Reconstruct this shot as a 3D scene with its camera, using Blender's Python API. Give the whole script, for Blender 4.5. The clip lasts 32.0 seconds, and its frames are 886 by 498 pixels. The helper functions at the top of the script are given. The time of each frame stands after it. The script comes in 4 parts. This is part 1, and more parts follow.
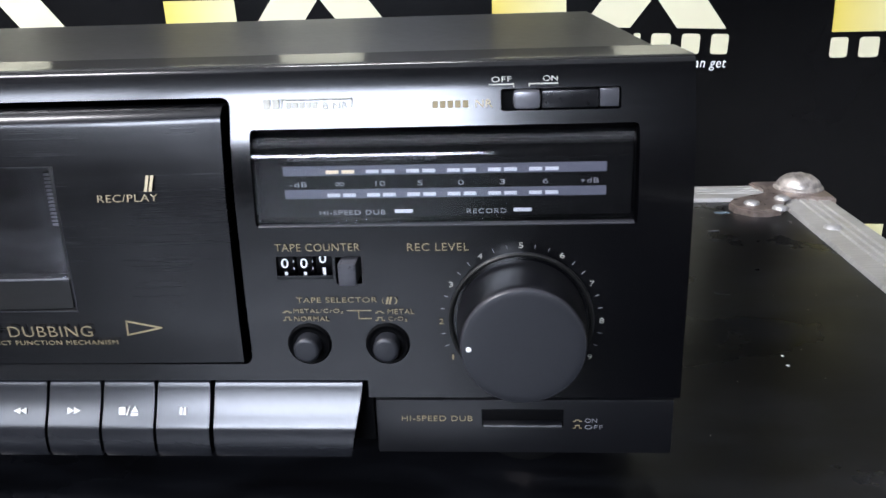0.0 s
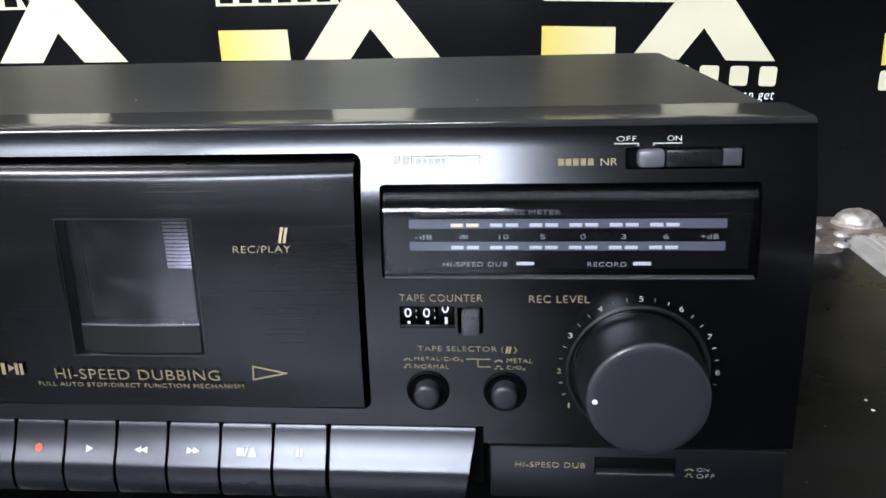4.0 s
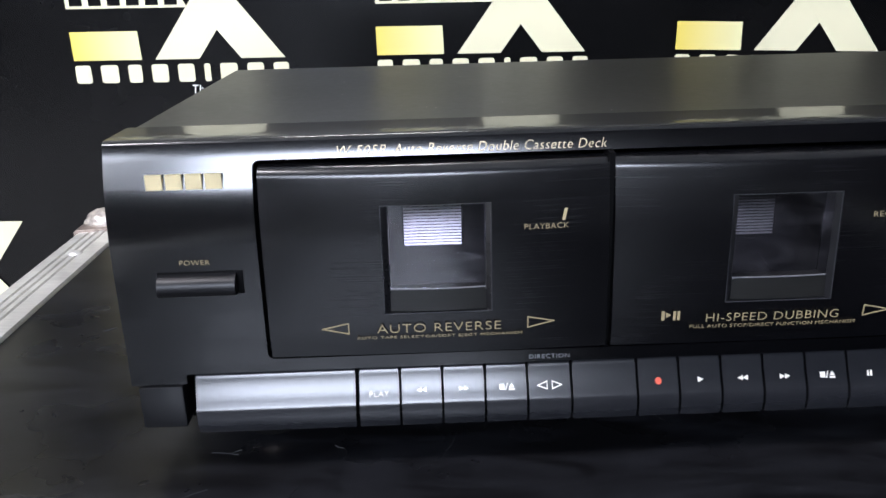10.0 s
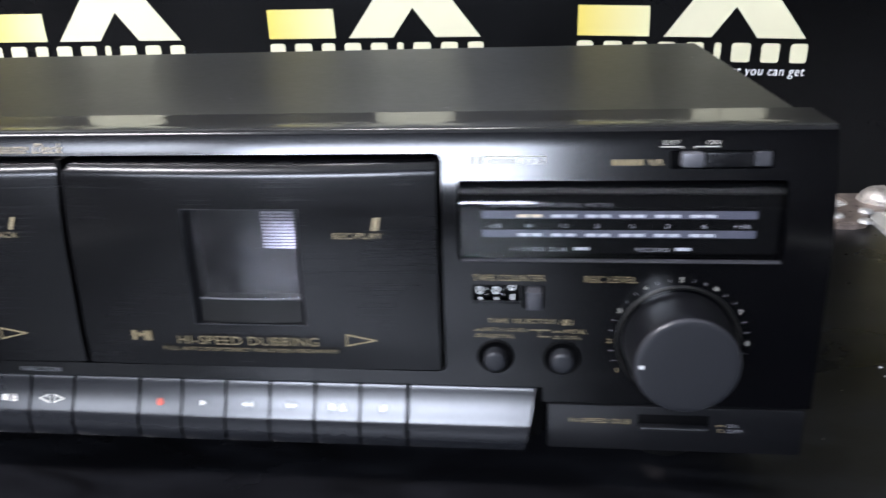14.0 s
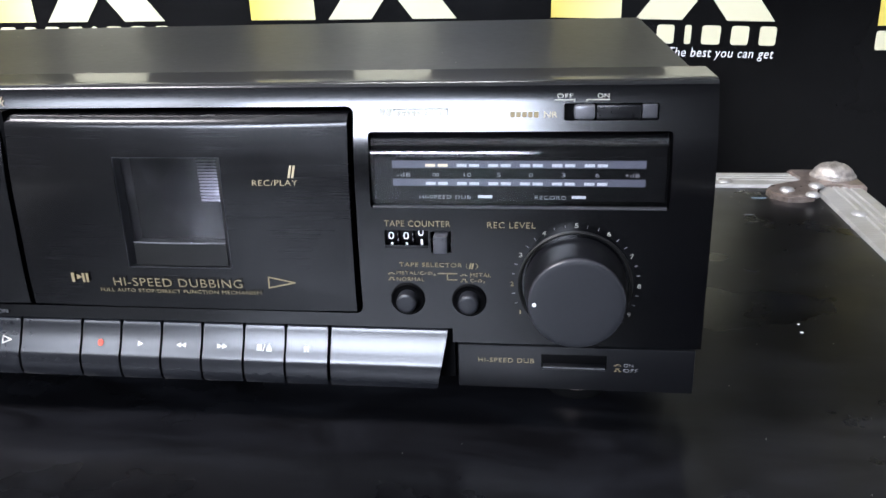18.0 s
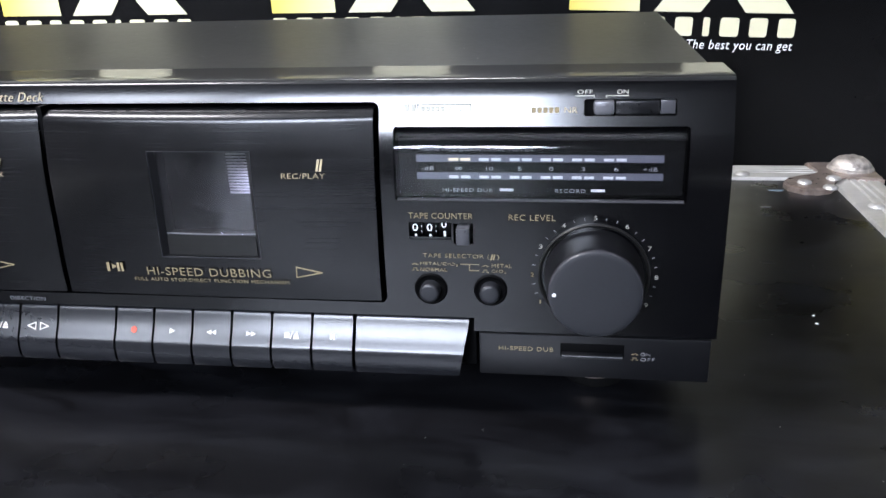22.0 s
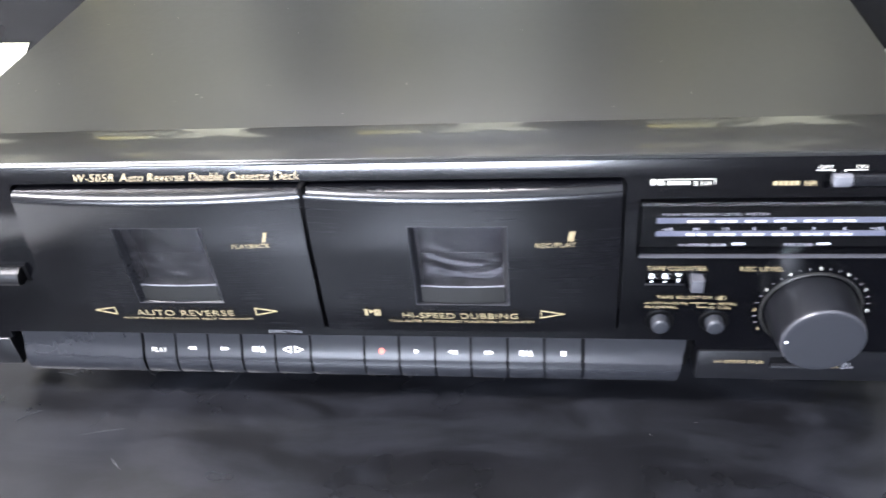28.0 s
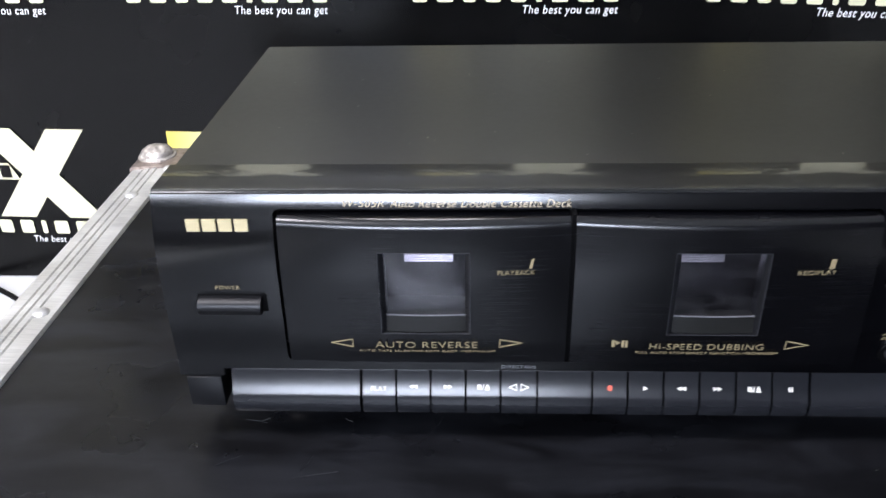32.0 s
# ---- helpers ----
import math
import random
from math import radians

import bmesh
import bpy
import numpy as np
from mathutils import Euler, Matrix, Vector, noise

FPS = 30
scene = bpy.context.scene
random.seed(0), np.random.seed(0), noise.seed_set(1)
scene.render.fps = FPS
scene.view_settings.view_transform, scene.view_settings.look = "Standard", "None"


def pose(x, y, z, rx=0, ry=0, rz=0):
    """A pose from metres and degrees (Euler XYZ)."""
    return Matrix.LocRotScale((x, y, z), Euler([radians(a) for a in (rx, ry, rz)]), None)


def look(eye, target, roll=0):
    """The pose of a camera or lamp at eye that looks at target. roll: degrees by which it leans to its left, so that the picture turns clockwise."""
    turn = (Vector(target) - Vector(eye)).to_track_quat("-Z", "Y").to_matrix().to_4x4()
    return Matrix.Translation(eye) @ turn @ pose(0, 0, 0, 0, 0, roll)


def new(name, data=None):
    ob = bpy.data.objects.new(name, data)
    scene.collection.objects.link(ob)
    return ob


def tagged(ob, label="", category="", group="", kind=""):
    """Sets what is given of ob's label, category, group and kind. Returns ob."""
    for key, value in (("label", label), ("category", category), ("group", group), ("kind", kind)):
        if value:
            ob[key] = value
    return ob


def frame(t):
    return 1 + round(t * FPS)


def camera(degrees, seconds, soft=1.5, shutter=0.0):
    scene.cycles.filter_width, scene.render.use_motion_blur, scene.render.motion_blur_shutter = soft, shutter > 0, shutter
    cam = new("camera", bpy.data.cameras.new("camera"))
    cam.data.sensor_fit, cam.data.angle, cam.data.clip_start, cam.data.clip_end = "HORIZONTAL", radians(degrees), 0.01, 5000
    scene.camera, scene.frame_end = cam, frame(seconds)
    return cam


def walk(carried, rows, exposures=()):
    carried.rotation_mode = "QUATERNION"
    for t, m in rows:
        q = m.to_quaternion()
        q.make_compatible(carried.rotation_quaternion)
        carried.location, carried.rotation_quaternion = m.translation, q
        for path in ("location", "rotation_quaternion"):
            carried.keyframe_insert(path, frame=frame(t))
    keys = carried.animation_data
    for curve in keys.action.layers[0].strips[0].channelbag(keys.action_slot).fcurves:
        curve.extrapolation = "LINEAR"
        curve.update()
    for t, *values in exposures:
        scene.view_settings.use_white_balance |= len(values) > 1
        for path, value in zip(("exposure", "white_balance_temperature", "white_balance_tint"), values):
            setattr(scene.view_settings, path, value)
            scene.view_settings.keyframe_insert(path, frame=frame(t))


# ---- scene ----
cam = camera(57.0, 32.0, soft=1.5, shutter=0.5)
# seconds, eye in metres, turn in degrees
EXPO = [(0.0, 0.25), (3.5, 0.25), (6.0, 0.14), (9.0, 0.18), (16.0, 0.26), (19.0, 0.46), (24.2, 0.44), (26.5, 1.60), (28.2, 1.94), (29.0, 1.40), (30.0, 1.0), (31.5, 0.58), (32.0, 0.38)]
ROWS = [
    (0, 0.1608, -0.2063, 0.1532, 70.88, 1.83, 3.42),
    (0.5, 0.1559, -0.2078, 0.1548, 71.07, 1.43, 3.61),
    (1, 0.1549, -0.2086, 0.1538, 71.04, 1.11, 3.75),
    (1.5, 0.1543, -0.2112, 0.1560, 71.18, 1.03, 3.98),
    (2, 0.1540, -0.2078, 0.1555, 71.31, 1.00, 4.58),
    (2.5, 0.1519, -0.2055, 0.1539, 70.93, 0.99, 4.92),
    (3, 0.1502, -0.2095, 0.1569, 71.27, 1.10, 5.15),
    (3.5, 0.1420, -0.2106, 0.1614, 71.75, 1.27, 5.15),
    (5.5, 0.1100, -0.2155, 0.1703, 72.56, 2.98, 2.59),
    (6, 0.1010, -0.2170, 0.1703, 72.28, 2.91, 2.14),
    (6.5, 0.0676, -0.2336, 0.1720, 72.05, 2.66, 2.03),
    (7, 0.0076, -0.2530, 0.1743, 71.57, 2.40, 2.45),
    (7.5, -0.0385, -0.2805, 0.1774, 71.35, 2.12, 2.78),
    (8, -0.0667, -0.2972, 0.1804, 71.14, 1.91, 2.41),
    (8.5, -0.0792, -0.3007, 0.1824, 70.98, 1.43, 1.87),
    (9, -0.0833, -0.2926, 0.1810, 70.80, 1.25, 0.47),
    (9.5, -0.0981, -0.2862, 0.1851, 70.87, 1.44, -0.71),
    (10, -0.1039, -0.2794, 0.1854, 70.93, 1.46, -1.79),
    (10.5, -0.1035, -0.2893, 0.1818, 70.90, 0.94, -2.64),
    (11, -0.0973, -0.2891, 0.1809, 70.77, 0.54, -2.37),
    (11.5, -0.0662, -0.2789, 0.1791, 70.55, 0.35, -1.52),
    (12, -0.0453, -0.2760, 0.1821, 70.15, 0.35, -0.32),
    (12.5, -0.0225, -0.2772, 0.1815, 69.77, 0.88, 2.10),
    (13, 0.0103, -0.2712, 0.1861, 69.52, 1.38, 4.65),
    (13.5, 0.0675, -0.2563, 0.1881, 69.53, 1.78, 6.01),
    (14, 0.1214, -0.2463, 0.1844, 69.61, 1.91, 6.34),
    (14.5, 0.1613, -0.2433, 0.1838, 69.86, 1.71, 6.39),
    (16.5, 0.1742, -0.2545, 0.1818, 69.60, 1.90, 6.17),
    (17, 0.1712, -0.2605, 0.1813, 69.89, 1.76, 6.61),
    (17.5, 0.1670, -0.2620, 0.1770, 69.73, 1.69, 6.72),
    (18, 0.1569, -0.2654, 0.1749, 69.17, 1.73, 7.07),
    (18.5, 0.1570, -0.2648, 0.1737, 68.84, 1.72, 7.28),
    (19, 0.1606, -0.2649, 0.1735, 68.56, 1.73, 7.41),
    (19.5, 0.1603, -0.2675, 0.1741, 68.22, 1.87, 7.50),
    (20, 0.1557, -0.2728, 0.1742, 68.02, 1.97, 7.50),
    (20.5, 0.1579, -0.2736, 0.1757, 68.14, 2.01, 7.43),
    (21, 0.1544, -0.2780, 0.1793, 68.32, 2.01, 7.67),
    (21.5, 0.1553, -0.2773, 0.1799, 68.43, 1.99, 8.04),
    (22, 0.1556, -0.2738, 0.1784, 68.55, 1.95, 8.16),
    (22.5, 0.1610, -0.2754, 0.1763, 69.07, 1.91, 8.31),
    (23, 0.1652, -0.2775, 0.1732, 70.02, 2.06, 8.40),
    (23.5, 0.1681, -0.2833, 0.1576, 72.86, 4.09, 8.17),
    (24, 0.1704, -0.2814, 0.1676, 72.19, 4.17, 7.95),
    (24.5, 0.1796, -0.2743, 0.2313, 65.92, 4.87, 8.75),
    (26.5, 0.1532, -0.2650, 0.2996, 51.78, 4.66, 8.45),
    (27, 0.1323, -0.2624, 0.3021, 51.11, 4.70, 7.44),
    (27.5, 0.1072, -0.2580, 0.2991, 51.14, 5.55, 7.64),
    (28, 0.0624, -0.2573, 0.2999, 51.35, 4.81, 5.88),
    (28.5, 0.0118, -0.2610, 0.2996, 50.79, 4.61, 4.59),
    (29, -0.0284, -0.2808, 0.2927, 52.62, 4.97, 4.86),
    (29.5, -0.0621, -0.2884, 0.2879, 53.81, 4.10, 4.78),
    (30, -0.0808, -0.2842, 0.2811, 54.71, 3.27, 4.50),
    (30.5, -0.0951, -0.2794, 0.2746, 55.70, 2.48, 4.18),
    (31, -0.0952, -0.2785, 0.2755, 56.65, 2.00, 3.61),
    (31.5, -0.0937, -0.2856, 0.2751, 58.55, 1.52, 1.98),
    (32, -0.0766, -0.3005, 0.2781, 60.30, 1.18, 2.22),
]
walk(cam, [(t, pose(x, y, z, rx, ry, rz)) for t, x, y, z, rx, ry, rz in ROWS], EXPO)

# ---------------------------------------------------------------- light
world = bpy.data.worlds.new("room_air")
world.use_nodes = True
scene.world = world
world.node_tree.nodes["Background"].inputs[0].default_value = (0.6, 0.65, 0.75, 1)
world.node_tree.nodes["Background"].inputs[1].default_value = 0.02


def area(name, at, target, sx, sy, watts, colour):
    data = bpy.data.lights.new(name, "AREA")
    data.shape, data.size, data.size_y, data.energy, data.color = "RECTANGLE", sx, sy, watts, colour
    ob = new(name, data)
    ob.matrix_world = look(at, target)
    return ob


COOL = (0.945, 0.915, 0.985)
area("ceiling_lamp_light", (-1.45, -0.45, 2.18), (-1.45, -0.45, 0), 1.2, 0.40, 82, COOL)
area("ceiling_lamp_light", (-0.28, 1.90, 2.18), (-0.28, 1.90, 0), 0.60, 0.55, 40, COOL)
area("window_light", (-0.335, -1.96, 0.96), (-0.335, 0, 0.96), 0.89, 0.49, 54, (0.71, 0.795, 1.0))
# added light of an unseen second window, to brighten the left keys
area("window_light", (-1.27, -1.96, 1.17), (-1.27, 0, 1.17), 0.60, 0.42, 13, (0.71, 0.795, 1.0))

# ---------------------------------------------------------------- materials


def material(name, colour, rough=0.5, metal=0.0, **more):
    """A principled surface with two scales of grain in colour and gloss."""
    m = bpy.data.materials.new(name)
    m.use_nodes = True
    nt = m.node_tree
    b = nt.nodes["Principled BSDF"]
    b.inputs["Base Color"].default_value = (*colour, 1)
    b.inputs["Roughness"].default_value = rough
    b.inputs["Metallic"].default_value = metal
    for key, value in more.get("also", {}).items():
        b.inputs[key].default_value = value
    grain = more.get("grain")
    if grain:
        # grain: scale vector, colour swing, roughness swing, bump height
        scale, swing, gloss, bump = grain
        tc = nt.nodes.new("ShaderNodeTexCoord")
        mp = nt.nodes.new("ShaderNodeMapping")
        mp.inputs["Scale"].default_value = scale
        nt.links.new(tc.outputs["Object"], mp.inputs["Vector"])
        fine = nt.nodes.new("ShaderNodeTexNoise")
        fine.inputs["Scale"].default_value, fine.inputs["Detail"].default_value = 1.0, 6.0
        nt.links.new(mp.outputs["Vector"], fine.inputs["Vector"])
        big = nt.nodes.new("ShaderNodeTexNoise")
        big.inputs["Scale"].default_value, big.inputs["Detail"].default_value = more.get("stain", 9.0), 4.0
        nt.links.new(tc.outputs["Object"], big.inputs["Vector"])
        both = nt.nodes.new("ShaderNodeMath")
        both.operation = "ADD"
        nt.links.new(fine.outputs["Fac"], both.inputs[0])
        nt.links.new(big.outputs["Fac"], both.inputs[1])
        span = nt.nodes.new("ShaderNodeMapRange")
        span.inputs["From Min"].default_value, span.inputs["From Max"].default_value = 0.6, 1.4
        span.inputs["To Min"].default_value, span.inputs["To Max"].default_value = 1 - swing, 1 + swing
        nt.links.new(both.outputs[0], span.inputs["Value"])
        mul = nt.nodes.new("ShaderNodeVectorMath")
        mul.operation = "SCALE"
        mul.inputs[0].default_value = colour
        nt.links.new(span.outputs[0], mul.inputs["Scale"])
        nt.links.new(mul.outputs[0], b.inputs["Base Color"])
        rr = nt.nodes.new("ShaderNodeMapRange")
        rr.inputs["From Min"].default_value, rr.inputs["From Max"].default_value = 0.6, 1.4
        rr.inputs["To Min"].default_value, rr.inputs["To Max"].default_value = max(0.02, rough - gloss), rough + gloss
        nt.links.new(both.outputs[0], rr.inputs["Value"])
        nt.links.new(rr.outputs[0], b.inputs["Roughness"])
        if bump:
            bp = nt.nodes.new("ShaderNodeBump")
            bp.inputs["Strength"].default_value, bp.inputs["Distance"].default_value = 1.0, bump
            nt.links.new(fine.outputs["Fac"], bp.inputs["Height"])
            nt.links.new(bp.outputs[0], b.inputs["Normal"])
    return m


PANEL = material("brushed_black_plastic", (0.0009, 0.0009, 0.0013), 0.175, grain=((12, 12, 3000), 0.35, 0.035, 0.0), also={"Specular IOR Level": 0.5})
DOOR = material("brushed_black_door", (0.0012, 0.0012, 0.0017), 0.25, grain=((9, 9, 3000), 0.45, 0.05, 0.0), stain=30.0, also={"Specular IOR Level": 0.46})
LIP = material("glossy_black_plastic", (0.0085, 0.0085, 0.0080), 0.40, grain=((60, 900, 900), 0.2, 0.03, 0.0), also={"Specular IOR Level": 0.30, "Coat Weight": 0.58, "Coat Roughness": 0.06, "Coat IOR": 1.2})
COVER = material("satin_black_painted_steel", (0.0118, 0.0117, 0.0099), 0.36, grain=((300, 300, 300), 0.15, 0.03, 0.0))
KEY = material("dark_grey_satin_key", (0.0110, 0.0115, 0.0136), 0.22, grain=((300, 300, 300), 0.08, 0.02, 0.0), also={"Specular IOR Level": 0.38})
SWITCH = material("grey_satin_switch", (0.075, 0.075, 0.082), 0.3, 0.3, grain=((900, 60, 900), 0.12, 0.05, 0.0))
# the switch grey made paler, so the grip looks lit by its colour
GRIP = material("lit_satin_grip", (0.14, 0.14, 0.15), 0.32, 0.3, grain=((900, 60, 900), 0.12, 0.05, 0.0))
BUTTON = material("black_satin_button", (0.0036, 0.0036, 0.0044), 0.38, grain=((700, 700, 700), 0.2, 0.05, 6.0e-7), also={"Specular IOR Level": 0.25})
KNOB = material("soft_black_knob", (0.0150, 0.0158, 0.0185), 0.40, grain=((900, 900, 900), 0.15, 0.04, 6.0e-7))
# glossier copy of the knob black, darkened for the side's lesser light
KNOB_SIDE = material("shaded_knob_side", (0.0050, 0.0052, 0.0062), 0.30, grain=((900, 900, 900), 0.15, 0.04, 6.0e-7))
BLACK = material("matt_black_recess", (0.0008, 0.0008, 0.0010), 0.6, also={"Specular IOR Level": 0.08})
DARK = material("dark_plastic", (0.0044, 0.0045, 0.0054), 0.30, grain=((700, 700, 700), 0.2, 0.05, 6.0e-7))
GOLD = material("gold_print", (0.33, 0.265, 0.15), 0.4, 0.2)
PALE_GOLD = material("pale_gold_print", (0.45, 0.36, 0.225), 0.4, 0.2)
PALE = material("pale_print", (0.55, 0.53, 0.46), 0.45)
KEY_PRINT = material("pale_key_print", (0.88, 0.82, 0.72), 0.4)
DIAL = material("dull_pale_print", (0.42, 0.41, 0.36), 0.45)
GREY_PRINT = material("grey_print", (0.24, 0.24, 0.25), 0.5)
METER_PRINT = material("grey_meter_print", (0.36, 0.36, 0.38), 0.5)
WHITE = material("white_print", (0.85, 0.85, 0.83), 0.5)
RED = material("red_print", (0.75, 0.09, 0.04), 0.5)
BADGE = material("pale_gold_badge", (0.74, 0.63, 0.38), 0.3, 0.6)
SEG = material("white_segment", (0.54, 0.55, 0.58), 0.45)
SEG_WARM = material("warm_segment", (0.80, 0.66, 0.46), 0.45)
STRIP = material("slate_meter_strip", (0.085, 0.088, 0.112), 0.5)
FOIL = material("bright_foil", (0.35, 0.335, 0.345), 0.30, 0.9)
CASE = material("black_laminate", (0.0030, 0.0030, 0.0036), 0.30, grain=((10, 15, 10), 0.35, 0.09, 0.0), stain=24.0, also={"Specular IOR Level": 0.30})
# wiped, hazy smears on the laminate
nt = CASE.node_tree
shade = nt.nodes["Principled BSDF"]
was = shade.inputs["Base Color"].links[0].from_socket
tc, smear, pick, haze = (nt.nodes.new(k) for k in ("ShaderNodeTexCoord", "ShaderNodeTexNoise", "ShaderNodeMapRange", "ShaderNodeMix"))
smear.inputs["Scale"].default_value, smear.inputs["Detail"].default_value, smear.inputs["Distortion"].default_value = 1.0, 12.0, 0.5
smear.inputs["Roughness"].default_value = 0.66
wipe = nt.nodes.new("ShaderNodeMapping")
wipe.inputs["Scale"].default_value, wipe.inputs["Rotation"].default_value = (14.0, 46.0, 14.0), (0, 0, 0.25)
pick.inputs["From Min"].default_value, pick.inputs["From Max"].default_value = 0.44, 0.90
haze.data_type = "RGBA"
haze.inputs["B"].default_value = (0.0165, 0.0173, 0.0210, 1)
nt.links.new(tc.outputs["Object"], wipe.inputs["Vector"])
nt.links.new(wipe.outputs["Vector"], smear.inputs["Vector"])
nt.links.new(smear.outputs["Fac"], pick.inputs["Value"])
nt.links.new(pick.outputs[0], haze.inputs["Factor"])
nt.links.new(was, haze.inputs["A"])
nt.links.new(haze.outputs["Result"], shade.inputs["Base Color"])
ALU = material("worn_aluminium", (0.54, 0.53, 0.50), 0.42, 0.6, grain=((60, 700, 60), 0.25, 0.12, 1.0e-5), stain=40.0)
STEEL = material("tarnished_steel", (0.33, 0.27, 0.235), 0.36, 0.75, grain=((260, 260, 260), 0.5, 0.15, 3.0e-5), stain=90.0)
WORN = material("rubbed_steel", (0.44, 0.40, 0.36), 0.46, 0.65, grain=((420, 160, 420), 0.6, 0.15, 6.0e-5), stain=120.0)
RIVET = material("bright_rivet", (0.52, 0.51, 0.49), 0.45, 0.7, grain=((900, 900, 900), 0.2, 0.1, 1.0e-5))
VINYL = material("black_banner_vinyl", (0.0016, 0.0016, 0.0018), 0.26, grain=((7, 7, 3), 0.3, 0.05, 6.0e-4), also={"Specular IOR Level": 0.22})
CREAM = material("cream_print", (0.655, 0.62, 0.425), 0.45, grain=((12, 12, 12), 0.06, 0.05, 0.0))
YELLOW = material("yellow_print", (0.68, 0.575, 0.135), 0.45, grain=((12, 12, 12), 0.08, 0.05, 0.0))
nt = YELLOW.node_tree
tc, ramp, split = nt.nodes.new("ShaderNodeTexCoord"), nt.nodes.new("ShaderNodeMapRange"), nt.nodes.new("ShaderNodeSeparateXYZ")
ramp.inputs["From Max"].default_value = 0.0685
blend = nt.nodes.new("ShaderNodeMix")
blend.data_type = "RGBA"
blend.inputs["A"].default_value, blend.inputs["B"].default_value = (0.68, 0.54, 0.095, 1), (0.70, 0.665, 0.38, 1)
nt.links.new(tc.outputs["Object"], split.inputs[0])
nt.links.new(split.outputs["X"], ramp.inputs["Value"])
nt.links.new(ramp.outputs[0], blend.inputs["Factor"])
nt.links.new(blend.outputs["Result"], nt.nodes["Principled BSDF"].inputs["Base Color"])
FLOOR = material("white_floor_tile", (0.55, 0.55, 0.545), 0.25, grain=((30, 30, 30), 0.06, 0.05, 0.0))
WALL = material("dark_grey_wall_paint", (0.05, 0.05, 0.052), 0.8, grain=((60, 60, 60), 0.08, 0.05, 1.0e-4))
PALE_WALL = material("off_white_reflector_wall", (0.62, 0.62, 0.60), 0.7, grain=((60, 60, 60), 0.06, 0.05, 1.0e-4))
GREY_WALL = material("grey_wall_paint", (0.30, 0.30, 0.29), 0.7, grain=((60, 60, 60), 0.06, 0.05, 1.0e-4))
CEIL = material("ceiling_paint", (0.85, 0.85, 0.85), 0.8, grain=((60, 60, 60), 0.05, 0.05, 0.0))
SMEAR = material("whitish_smear", (0.045, 0.045, 0.047), 0.6, grain=((2500, 2500, 2500), 0.7, 0.1, 0.0), stain=400.0)
SCUFF = material("dull_scuff", (0.016, 0.0165, 0.019), 0.5, grain=((700, 700, 700), 0.8, 0.1, 0.0), stain=250.0)
BLUE_SCRAP = material("pale_blue_tape", (0.13, 0.18, 0.22), 0.5)
WELL = material("grey_well_plastic", (0.0085, 0.0078, 0.0095), 0.4, grain=((90, 90, 90), 0.4, 0.1, 0.0))
RUBBER = material("black_rubber", (0.0022, 0.0022, 0.0022), 0.7, also={"Specular IOR Level": 0.12})
GLINT = material("painted_pane_glint", (0.11, 0.11, 0.12), 0.28)
# paler grey for highlights painted along edges
EDGE = material("edge_highlight_grey", (0.030, 0.030, 0.034), 0.30)

LAMP = bpy.data.materials.new("lamp_diffuser")
LAMP.use_nodes = True
LAMP.node_tree.nodes["Principled BSDF"].inputs["Emission Color"].default_value = (0.93, 0.96, 1.0, 1)
LAMP.node_tree.nodes["Principled BSDF"].inputs["Emission Strength"].default_value = 6.0



